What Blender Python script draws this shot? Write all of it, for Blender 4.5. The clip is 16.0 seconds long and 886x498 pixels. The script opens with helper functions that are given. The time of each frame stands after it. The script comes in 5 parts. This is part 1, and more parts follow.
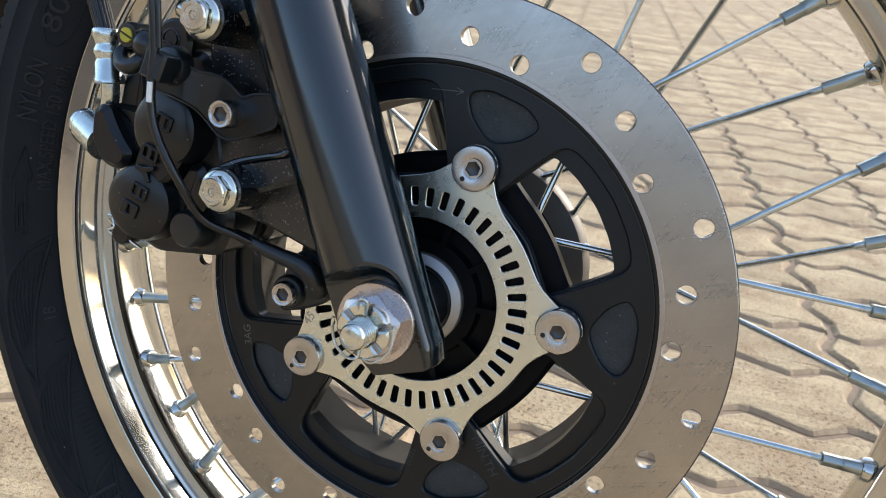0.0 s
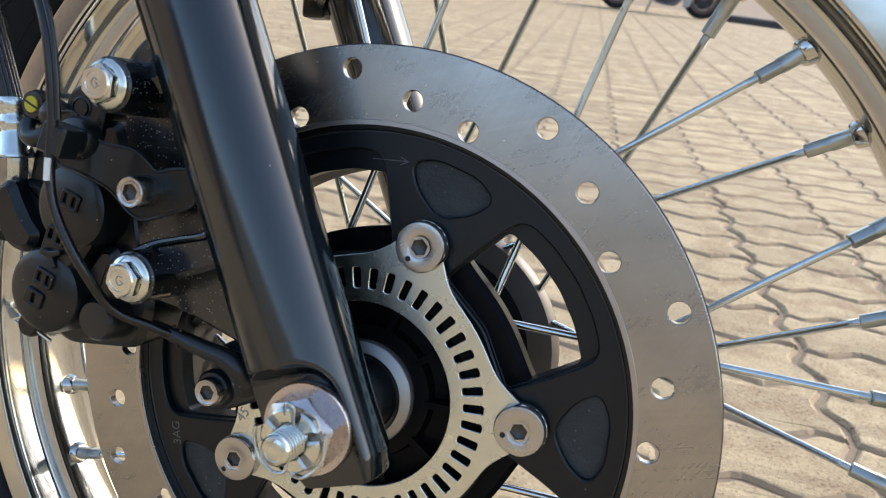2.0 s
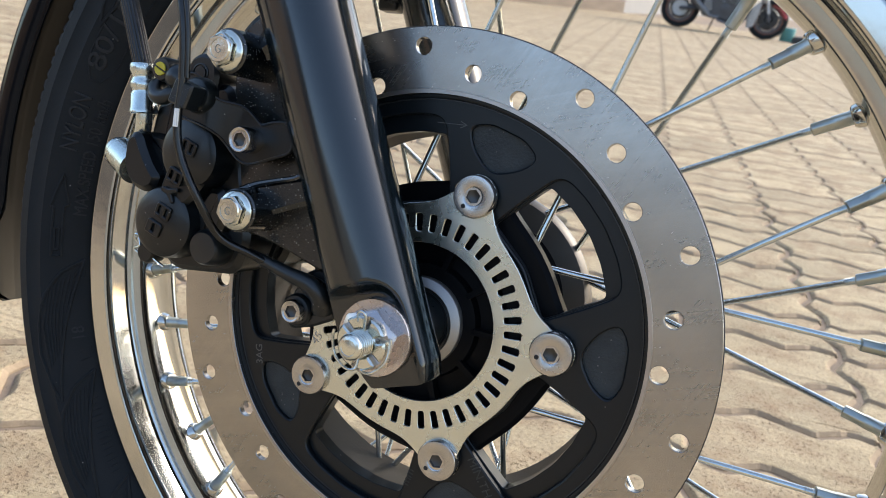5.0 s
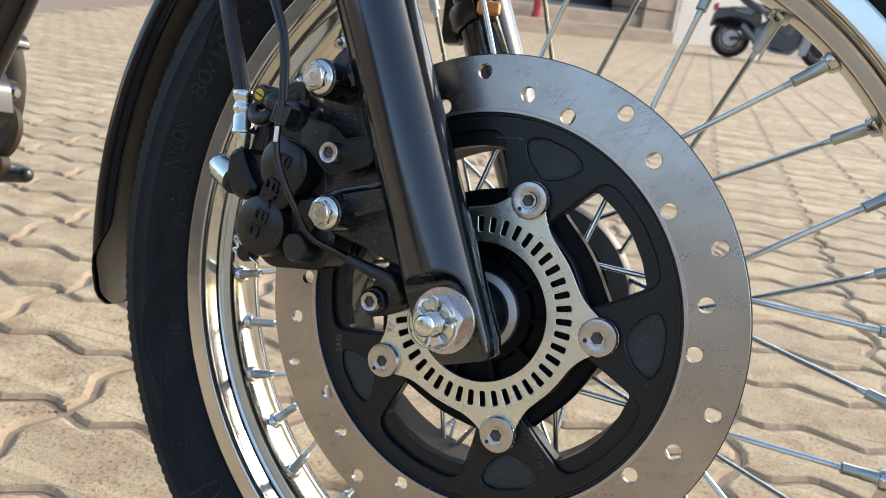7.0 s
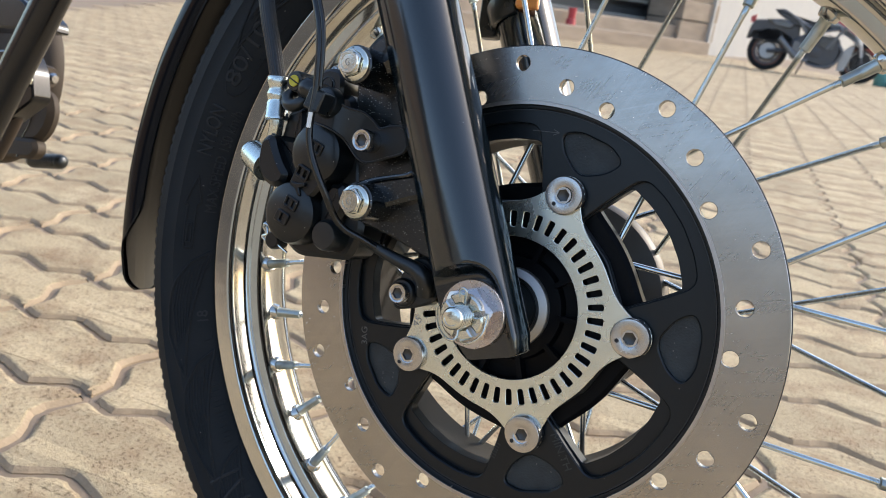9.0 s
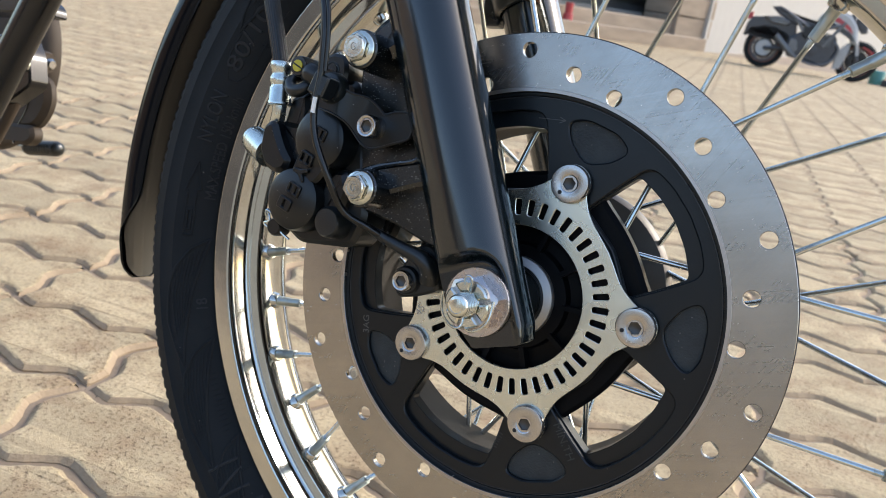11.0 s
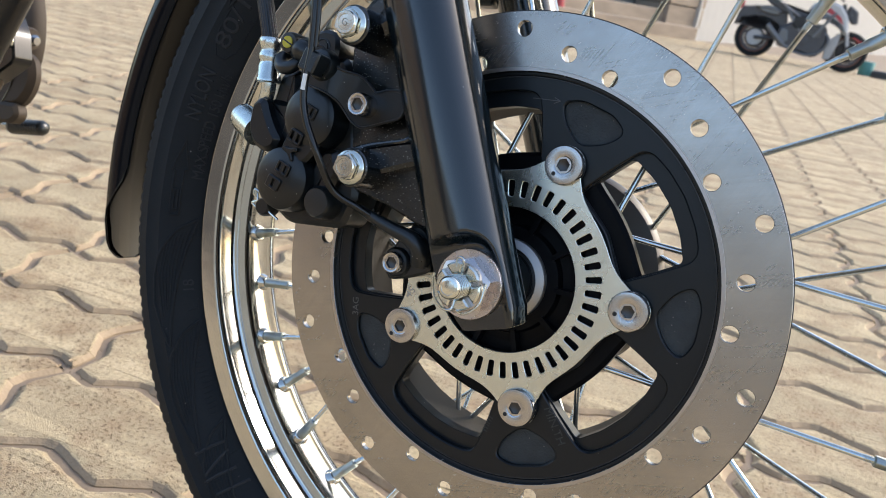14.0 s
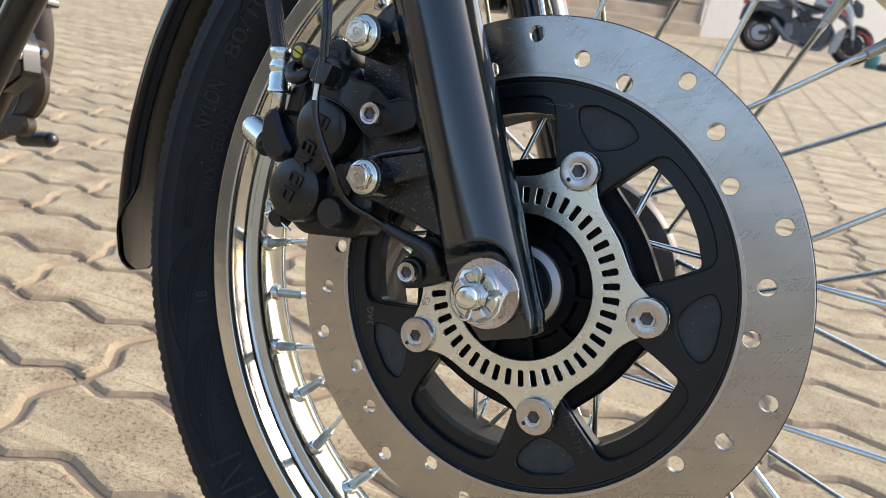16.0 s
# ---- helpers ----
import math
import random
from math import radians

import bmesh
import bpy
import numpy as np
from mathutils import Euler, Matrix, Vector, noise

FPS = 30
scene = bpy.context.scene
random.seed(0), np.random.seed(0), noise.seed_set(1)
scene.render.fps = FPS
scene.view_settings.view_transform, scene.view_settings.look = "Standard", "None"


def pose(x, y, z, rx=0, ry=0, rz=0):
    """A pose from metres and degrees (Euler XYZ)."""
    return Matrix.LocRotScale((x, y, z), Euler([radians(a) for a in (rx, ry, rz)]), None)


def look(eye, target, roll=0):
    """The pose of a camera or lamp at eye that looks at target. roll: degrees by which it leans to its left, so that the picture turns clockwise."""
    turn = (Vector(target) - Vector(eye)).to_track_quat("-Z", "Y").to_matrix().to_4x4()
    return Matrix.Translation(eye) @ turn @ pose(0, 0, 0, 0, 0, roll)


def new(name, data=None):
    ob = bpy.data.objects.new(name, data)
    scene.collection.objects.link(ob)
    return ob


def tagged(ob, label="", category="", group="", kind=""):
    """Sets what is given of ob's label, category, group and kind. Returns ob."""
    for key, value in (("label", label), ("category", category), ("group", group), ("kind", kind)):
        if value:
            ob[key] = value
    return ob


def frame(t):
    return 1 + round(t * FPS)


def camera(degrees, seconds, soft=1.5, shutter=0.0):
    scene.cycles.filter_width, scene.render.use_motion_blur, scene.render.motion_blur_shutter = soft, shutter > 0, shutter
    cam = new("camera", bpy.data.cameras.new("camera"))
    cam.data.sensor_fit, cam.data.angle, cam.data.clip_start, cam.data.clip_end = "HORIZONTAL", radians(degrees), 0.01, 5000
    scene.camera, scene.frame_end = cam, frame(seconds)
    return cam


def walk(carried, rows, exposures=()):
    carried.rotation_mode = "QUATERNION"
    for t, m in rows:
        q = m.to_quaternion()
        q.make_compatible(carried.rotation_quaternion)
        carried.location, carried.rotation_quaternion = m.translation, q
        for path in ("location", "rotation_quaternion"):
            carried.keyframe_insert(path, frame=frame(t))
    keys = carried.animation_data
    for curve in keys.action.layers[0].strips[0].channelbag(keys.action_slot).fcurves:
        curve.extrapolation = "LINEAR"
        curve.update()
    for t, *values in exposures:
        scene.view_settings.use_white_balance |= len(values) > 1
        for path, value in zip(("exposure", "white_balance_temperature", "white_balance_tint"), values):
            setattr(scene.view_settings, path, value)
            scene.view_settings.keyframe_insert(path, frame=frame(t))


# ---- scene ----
cam = camera(59.45, 16.0, 0.35)
cam.data.dof.use_dof, cam.data.dof.focus_distance, cam.data.dof.aperture_fstop = True, 0.41, 18.0
PATH = [
    (0.0, 0.1086, -0.3799, 0.5207, 65.57, -6.92, 20.38),
    (0.5, 0.1082, -0.3627, 0.5196, 65.80, -6.48, 20.38),
    (1.0, 0.1041, -0.3729, 0.5302, 67.05, -6.19, 20.01),
    (1.5, 0.1044, -0.3615, 0.5266, 68.12, -6.11, 19.53),
    (2.0, 0.1111, -0.3332, 0.5207, 69.39, -6.30, 19.19),
    (2.5, 0.1112, -0.3339, 0.5139, 69.59, -6.53, 19.52),
    (3.0, 0.1153, -0.3630, 0.5271, 69.79, -6.82, 20.28),
    (3.5, 0.1260, -0.3658, 0.5131, 69.69, -7.33, 20.98),
    (4.0, 0.1239, -0.3740, 0.5160, 69.64, -7.66, 22.08),
    (6.5, 0.1549, -0.4412, 0.5075, 71.07, -6.35, 25.57),
    (7.0, 0.1532, -0.4540, 0.5131, 71.81, -6.25, 26.89),
    (7.5, 0.1525, -0.4512, 0.5096, 72.06, -6.56, 27.87),
    (8.0, 0.1521, -0.4499, 0.5068, 72.13, -6.98, 28.66),
    (10.5, 0.1443, -0.4502, 0.5006, 71.54, -8.06, 29.31),
    (11.0, 0.1439, -0.4503, 0.4988, 71.46, -8.19, 29.12),
    (11.5, 0.1445, -0.4480, 0.4974, 71.35, -8.35, 28.97),
    (12.0, 0.1427, -0.4476, 0.4984, 71.18, -8.50, 28.85),
    (12.5, 0.1409, -0.4467, 0.4941, 70.92, -8.64, 28.71),
    (13.0, 0.1402, -0.4445, 0.4934, 70.76, -8.75, 28.58),
    (13.5, 0.1409, -0.4429, 0.4928, 70.59, -8.86, 28.48),
    (14.0, 0.1409, -0.4461, 0.4940, 70.55, -8.95, 28.52),
    (14.5, 0.1411, -0.4447, 0.4922, 70.43, -8.92, 28.49),
    (15.0, 0.1402, -0.4434, 0.4919, 70.45, -8.82, 28.46),
    (15.5, 0.1377, -0.4443, 0.4947, 70.40, -8.21, 28.67),
    (16.0, 0.1347, -0.4442, 0.4959, 70.64, -7.80, 28.70),
]
walk(cam, [(t, pose(x, y, z, rx, ry, rz)) for t, x, y, z, rx, ry, rz in PATH])

# ---- light ----
world = bpy.data.worlds.new("world")
scene.world = world
world.use_nodes = True
wn = world.node_tree.nodes
sky = wn.new("ShaderNodeTexSky")
sky.sky_type, sky.sun_disc = "NISHITA", False
SUN_UP, SUN_TURN = 34.0, 44.0
sky.sun_elevation, sky.sun_rotation = radians(SUN_UP), radians(SUN_TURN)
sky.air_density, sky.dust_density, sky.ozone_density = 1.0, 2.0, 0.4
world.node_tree.links.new(sky.outputs[0], wn["Background"].inputs[0])
wn["Background"].inputs[1].default_value = 0.20
sun = new("sun", bpy.data.lights.new("sun", "SUN"))
sun.data.energy, sun.data.angle, sun.data.color = 1.2, radians(12), (0.96, 0.98, 0.97)
sun_dir = Vector((math.sin(radians(SUN_TURN)) * math.cos(radians(SUN_UP)), math.cos(radians(SUN_TURN)) * math.cos(radians(SUN_UP)), math.sin(radians(SUN_UP))))
sun.matrix_world = look(sun_dir * 30, (0, 0, 0))
scene.view_settings.exposure = 1.02


# ---- materials ----
def mat(name, base, rough=0.5, metal=0.0, vary=0.12, scale=40.0, bump=0.0, bump_scale=300.0, rough_vary=0.08, coat=0.0, specks=0.0, speck_scale=900.0, speck_size=0.16,
        speck_colour=(0.35, 0.33, 0.3), random_tint=0.0, spec=0.5, stretch=(1, 1, 1), dust=0.0, dust_colour=(0.3, 0.26, 0.21), aniso=0.0):
    """A Principled surface: broad and fine variation of colour and gloss, relief, dust, specks."""
    m = bpy.data.materials.new(name)
    m.use_nodes = True
    nt = m.node_tree
    n, l = nt.nodes, nt.links
    b = n["Principled BSDF"]
    co = n.new("ShaderNodeTexCoord")
    mp = n.new("ShaderNodeMapping")
    mp.inputs["Scale"].default_value = stretch
    l.new(co.outputs["Object"], mp.inputs[0])
    big = n.new("ShaderNodeTexNoise")
    big.inputs["Scale"].default_value, big.inputs["Detail"].default_value = scale, 5
    fine = n.new("ShaderNodeTexNoise")
    fine.inputs["Scale"].default_value, fine.inputs["Detail"].default_value = bump_scale, 3
    l.new(mp.outputs[0], big.inputs[0])
    l.new(mp.outputs[0], fine.inputs[0])
    lo, hi = [c * (1 - vary) for c in base], [min(1, c * (1 + vary)) for c in base]
    mix = n.new("ShaderNodeMix")
    mix.data_type = "RGBA"
    mix.inputs[6].default_value, mix.inputs[7].default_value = (*lo, 1), (*hi, 1)
    l.new(big.outputs[0], mix.inputs[0])
    out = mix.outputs[2]
    if dust:
        ramp = n.new("ShaderNodeMapRange")
        ramp.inputs[1].default_value, ramp.inputs[2].default_value, ramp.inputs[3].default_value, ramp.inputs[4].default_value = 0.45, 0.8, 0.0, dust
        mul = n.new("ShaderNodeMath")
        mul.operation = "MULTIPLY"
        l.new(big.outputs[0], mul.inputs[0])
        l.new(fine.outputs[0], mul.inputs[1])
        sq = n.new("ShaderNodeMath")
        sq.operation = "POWER"
        sq.inputs[1].default_value = 0.5
        l.new(mul.outputs[0], sq.inputs[0])
        l.new(sq.outputs[0], ramp.inputs[0])
        dm = n.new("ShaderNodeMix")
        dm.data_type = "RGBA"
        dm.inputs[7].default_value = (*dust_colour, 1)
        l.new(ramp.outputs[0], dm.inputs[0])
        l.new(out, dm.inputs[6])
        out = dm.outputs[2]
    if specks:
        vo = n.new("ShaderNodeTexVoronoi")
        vo.inputs["Scale"].default_value = speck_scale
        l.new(mp.outputs[0], vo.inputs["Vector"])
        near = n.new("ShaderNodeMapRange")
        near.inputs[1].default_value, near.inputs[2].default_value, near.inputs[3].default_value, near.inputs[4].default_value = speck_size * 0.8, speck_size * 1.2, 1.0, 0.0
        l.new(vo.outputs["Distance"], near.inputs[0])
        pick = n.new("ShaderNodeMath")
        pick.operation = "LESS_THAN"
        pick.inputs[1].default_value = specks
        sep = n.new("ShaderNodeSeparateColor")
        l.new(vo.outputs["Color"], sep.inputs[0])
        l.new(sep.outputs[0], pick.inputs[0])
        both = n.new("ShaderNodeMath")
        both.operation = "MULTIPLY"
        l.new(near.outputs[0], both.inputs[0])
        l.new(pick.outputs[0], both.inputs[1])
        sm = n.new("ShaderNodeMix")
        sm.data_type = "RGBA"
        sm.inputs[7].default_value = (*speck_colour, 1)
        l.new(both.outputs[0], sm.inputs[0])
        l.new(out, sm.inputs[6])
        out = sm.outputs[2]
    if random_tint:
        info = n.new("ShaderNodeObjectInfo")
        isl = n.new("ShaderNodeNewGeometry")
        add = n.new("ShaderNodeMath")
        add.operation = "ADD"
        l.new(info.outputs["Random"], add.inputs[0])
        l.new(isl.outputs["Random Per Island"], add.inputs[1])
        fr = n.new("ShaderNodeMath")
        fr.operation = "FRACT"
        l.new(add.outputs[0], fr.inputs[0])
        val = n.new("ShaderNodeMapRange")
        val.inputs[3].default_value, val.inputs[4].default_value = 1 - random_tint, 1 + random_tint
        l.new(fr.outputs[0], val.inputs[0])
        hsv = n.new("ShaderNodeHueSaturation")
        l.new(val.outputs[0], hsv.inputs["Value"])
        l.new(out, hsv.inputs["Color"])
        out = hsv.outputs[0]
    l.new(out, b.inputs["Base Color"])
    rr = n.new("ShaderNodeMapRange")
    rr.inputs[3].default_value, rr.inputs[4].default_value = max(0.02, rough - rough_vary), min(1, rough + rough_vary)
    l.new(big.outputs[0], rr.inputs[0])
    l.new(rr.outputs[0], b.inputs["Roughness"])
    b.inputs["Metallic"].default_value = metal
    b.inputs["Specular IOR Level"].default_value = spec
    b.inputs["Coat Weight"].default_value = coat
    b.inputs["Coat Roughness"].default_value = 0.08
    b.inputs["Anisotropic"].default_value = aniso
    if bump:
        bp = n.new("ShaderNodeBump")
        bp.inputs["Strength"].default_value, bp.inputs["Distance"].default_value = bump, 0.001
        l.new(fine.outputs[0], bp.inputs["Height"])
        l.new(bp.outputs[0], b.inputs["Normal"])
    return m


def paver_stone():
    """Cast sandy concrete: pitted, stained in patches, paler where worn."""
    m = mat("sand_paver", (0.462, 0.354, 0.207), 0.88, 0, 0.18, 7, 0.0, 160, 0.04, random_tint=0.13, dust=0.35, dust_colour=(0.53, 0.45, 0.325), specks=0.2, speck_scale=190, speck_size=0.17, speck_colour=(0.21, 0.155, 0.105))
    n, l = m.node_tree.nodes, m.node_tree.links
    b = n["Principled BSDF"]
    src = b.inputs["Base Color"].links[0].from_socket
    co = n.new("ShaderNodeTexCoord")
    info = n.new("ShaderNodeObjectInfo")
    off = n.new("ShaderNodeVectorMath")
    off.operation = "ADD"
    l.new(co.outputs["Object"], off.inputs[0])
    l.new(info.outputs["Location"], off.inputs[1])
    l.new(off.outputs[0], n["Mapping"].inputs[0])
    patch = n.new("ShaderNodeTexNoise")
    patch.inputs["Scale"].default_value, patch.inputs["Detail"].default_value, patch.inputs["Roughness"].default_value = 11, 8, 0.65
    pits = n.new("ShaderNodeTexNoise")
    pits.inputs["Scale"].default_value, pits.inputs["Detail"].default_value, pits.inputs["Roughness"].default_value = 210, 4, 0.7
    grit = n.new("ShaderNodeTexNoise")
    grit.inputs["Scale"].default_value, grit.inputs["Detail"].default_value = 800, 3
    for t in (patch, pits, grit):
        l.new(off.outputs[0], t.inputs[0])
    where = n.new("ShaderNodeMapRange")
    where.inputs[1].default_value, where.inputs[2].default_value = 0.36, 0.60
    l.new(patch.outputs[0], where.inputs[0])
    hole = n.new("ShaderNodeMapRange")
    hole.inputs[1].default_value, hole.inputs[2].default_value, hole.inputs[3].default_value, hole.inputs[4].default_value = 0.355, 0.43, 1.0, 0.0
    l.new(pits.outputs[0], hole.inputs[0])
    both = n.new("ShaderNodeMath")
    both.operation = "MULTIPLY"
    l.new(where.outputs[0], both.inputs[0])
    l.new(hole.outputs[0], both.inputs[1])
    mix = n.new("ShaderNodeMix")
    mix.data_type = "RGBA"
    mix.inputs[7].default_value = (0.17, 0.11, 0.064, 1)
    l.new(both.outputs[0], mix.inputs[0])
    l.new(src, mix.inputs[6])
    stain = n.new("ShaderNodeMapRange")
    stain.inputs[1].default_value, stain.inputs[2].default_value, stain.inputs[3].default_value, stain.inputs[4].default_value = 0.47, 0.66, 0.0, 0.75
    l.new(patch.outputs[0], stain.inputs[0])
    mix2 = n.new("ShaderNodeMix")
    mix2.data_type = "RGBA"
    mix2.inputs[7].default_value = (0.29, 0.185, 0.10, 1)
    l.new(stain.outputs[0], mix2.inputs[0])
    l.new(mix.outputs[2], mix2.inputs[6])
    fleck = n.new("ShaderNodeMapRange")
    fleck.inputs[1].default_value, fleck.inputs[2].default_value, fleck.inputs[3].default_value, fleck.inputs[4].default_value = 0.36, 0.66, 0.82, 1.12
    l.new(pits.outputs[0], fleck.inputs[0])
    shade = n.new("ShaderNodeHueSaturation")
    l.new(fleck.outputs[0], shade.inputs["Value"])
    l.new(mix2.outputs[2], shade.inputs["Color"])
    l.new(shade.outputs[0], b.inputs["Base Color"])
    sub = n.new("ShaderNodeMath")
    sub.operation = "SUBTRACT"
    l.new(grit.outputs[0], sub.inputs[0])
    l.new(both.outputs[0], sub.inputs[1])
    bp = n.new("ShaderNodeBump")
    bp.inputs["Strength"].default_value, bp.inputs["Distance"].default_value = 0.9, 0.0016
    l.new(sub.outputs[0], bp.inputs["Height"])
    l.new(bp.outputs[0], b.inputs["Normal"])
    return m


M_FORK = mat("black_fork_paint", (0.0036, 0.0074, 0.0090), 0.15, 0.0, 0.2, 30, 0.012, 900, 0.03, spec=0.9, specks=0.012, speck_scale=200, speck_size=0.07)
M_CAST = mat("black_cast_paint", (0.0040, 0.0062, 0.0072), 0.25, 0, 0.2, 60, 0.045, 500, 0.06, specks=0.22, speck_scale=760, speck_size=0.24, speck_colour=(0.26, 0.255, 0.24), stretch=(1.0, 1.0, 1.5), spec=0.8, coat=0.25)
M_CAL = mat("caliper_black", (0.0034, 0.0050, 0.0058), 0.31, 0, 0.25, 70, 0.09, 450, 0.08, specks=0.10, speck_scale=420, speck_size=0.11, speck_colour=(0.30, 0.29, 0.27), spec=0.44, coat=0.08)
M_CARRIER = mat("black_anodised", (0.0036, 0.0062, 0.0082), 0.33, 0, 0.2, 35, 0.015, 1500, 0.06, specks=0.03, speck_scale=260, speck_size=0.1, speck_colour=(0.12, 0.11, 0.1), spec=0.38)
M_POCKET = mat("black_rough_pocket", (0.034, 0.039, 0.040), 0.5, 0, 0.5, 110, 0.5, 700, 0.1, specks=0.2, speck_scale=420, speck_colour=(0.14, 0.13, 0.12), spec=0.3)
M_ZINC = mat("zinc_plate", (0.70, 0.72, 0.65), 0.27, 1, 0.1, 50, 0.03, 1500, 0.08)
M_BOLT = mat("stainless_bolt", (0.50, 0.485, 0.47), 0.25, 1, 0.08, 80, 0.03, 2000, 0.06)
M_YZINC = mat("yellow_zinc_bolt", (0.70, 0.71, 0.64), 0.19, 1, 0.15, 150, 0.05, 1500, 0.08)
M_CHROME = mat("chrome", (0.56, 0.555, 0.52), 0.11, 1, 0.14, 40, 0.10, 45, 0.05)
M_SOCKET = mat("socket_steel", (0.09, 0.088, 0.085), 0.4, 1, 0.2, 90)
M_SEAL = mat("seal_steel", (0.36, 0.35, 0.335), 0.48, 1, 0.1, 60)
M_SPOKE = mat("spoke_steel", (0.66, 0.70, 0.69), 0.24, 1, 0.15, 60, 0.02, 800, 0.06)
M_NIPPLE = mat("nipple_plated", (0.45, 0.475, 0.44), 0.33, 1, 0.18, 120, 0.08, 500, 0.08)
M_WASHER = mat("pinkish_plate", (0.60, 0.545, 0.525), 0.27, 1, 0.14, 140, 0.08, 700, 0.08)
M_CRIMP = mat("crimped_zinc", (0.62, 0.665, 0.635), 0.26, 1, 0.14, 160, 0.08, 320, 0.07)
M_HUB = mat("hub_black", (0.003, 0.0034, 0.0042), 0.4, 0, 0.2, 60, 0.06, 900, 0.06, spec=0.1)
M_HUBRIM = mat("hub_grey_metal", (0.13, 0.12, 0.11), 0.5, 1, 0.15, 60, 0.06, 900, 0.06)
M_RUBBER = mat("black_rubber", (0.0066, 0.0092, 0.0105), 0.30, 0, 0.2, 120, 0.03, 1200, 0.08, specks=0.04, speck_scale=300, spec=0.6)
M_CABLE = mat("cable_black", (0.006, 0.0068, 0.0075), 0.25, 0, 0.2, 90, 0.03, 900, 0.06, spec=0.55)
M_TYRE = mat("tyre_rubber", (0.019, 0.021, 0.0228), 0.66, 0, 0.22, 25, 0.10, 700, 0.08, dust=0.012, specks=0.02, speck_scale=260, speck_size=0.1, spec=0.07)
M_GUARD = mat("gloss_black_guard", (0.003, 0.004, 0.006), 0.05, 0, 0.2, 30, 0.0, 500, 0.03, spec=0.2, specks=0.07, speck_scale=150, speck_size=0.10, speck_colour=(0.10, 0.095, 0.09))
M_GUARD_IN = mat("guard_underside", (0.0048, 0.0036, 0.0025), 0.33, 0, 0.3, 25, 0.0, 500, 0.08)
M_ENGINE = mat("engine_bronze_grey", (0.062, 0.047, 0.034), 0.62, 0.15, 0.15, 40, 0.08, 900, 0.06, spec=0.25)
M_TEAL = mat("teal_plastic", (0.10, 0.30, 0.28), 0.5, 0, 0.1, 20)
M_FRAME = mat("frame_gloss_black", (0.006, 0.0062, 0.007), 0.2, 0, 0.2, 30, 0.0, 500, 0.04, coat=0.1)
# paler than the tyre: shading on the raised letters is put into the colour
M_LETTER = mat("raised_rubber_lit", (0.026, 0.028, 0.030), 0.55, 0, 0.15, 60, 0.1, 700, 0.06, spec=0.15)
M_BELL = mat("bare_cast_wall", (0.085, 0.074, 0.06), 0.6, 0.0, 0.2, 40, 0.15, 500, 0.06)
M_MARK = mat("etched_mark", (0.09, 0.09, 0.088), 0.6, 0, 0.1)
M_DARKMARK = mat("dark_mark", (0.30, 0.29, 0.26), 0.4, 0.8, 0.1)
M_HOLE = mat("black_paint_dot", (0.01, 0.01, 0.01), 0.6)
M_DARKGREY = mat("dark_grey_metal", (0.035, 0.035, 0.037), 0.4, 0.6, 0.2, 20)
M_ORANGE = mat("orange_rim_tape", (0.22, 0.075, 0.035), 0.5)
M_LIP = mat("lip_highlight_grey", (0.05, 0.052, 0.055), 0.3, 0.6, 0.3, 60)
M_YELLOW = mat("yellow_dot", (0.5, 0.42, 0.03), 0.5)
M_WHITE = mat("white_mark", (0.75, 0.75, 0.72), 0.5)
M_AMBER = mat("amber_reflector", (0.75, 0.3, 0.08), 0.25)
M_PAVER = paver_stone()
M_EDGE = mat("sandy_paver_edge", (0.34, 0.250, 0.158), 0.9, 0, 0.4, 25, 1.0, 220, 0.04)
M_JOINT = mat("joint_sand", (0.25, 0.185, 0.128), 0.95, 0, 0.35, 30, 0.8, 200, 0.03)
M_GRAIN = mat("joint_grit", (0.24, 0.18, 0.13), 0.9, 0, 0.3, 40, random_tint=0.6)
M_PLASTER = mat("white_plaster", (0.31, 0.30, 0.285), 0.8, 0, 0.12, 3, 0.2, 60, 0.05, dust=0.15)
M_CONCRETE = mat("grey_concrete", (0.21, 0.212, 0.20), 0.85, 0, 0.2, 2.5, 0.4, 50, 0.05)
M_DARKWALL = mat("dark_brown_wall", (0.055, 0.052, 0.05), 0.8, 0, 0.2, 2.5, 0.4, 50, 0.05)
M_BROWNWALL = mat("brown_wall_paint", (0.24, 0.18, 0.135), 0.85, 0, 0.2, 2.5, 0.4, 50, 0.05)
M_PLINTH = mat("stained_plinth", (0.30, 0.235, 0.175), 0.85, 0, 0.45, 1.6, 0.4, 40, 0.05, stretch=(1, 1, 4))
M_SHUTTER = mat("dark_shutter", (0.05, 0.056, 0.066), 0.45, 0, 0.15, 4, 0, 50, 0.05)
M_BLACKPL = mat("black_plastic", (0.06, 0.06, 0.066), 0.45, 0, 0.2, 20)
M_REDPL = mat("red_plastic", (0.40, 0.05, 0.06), 0.4, 0, 0.1, 20)
M_WHITEPL = mat("white_plastic", (0.42, 0.42, 0.42), 0.35, 0, 0.05, 20)
M_GREYPL = mat("grey_metal_paint", (0.16, 0.163, 0.17), 0.35, 0.4, 0.1, 20)


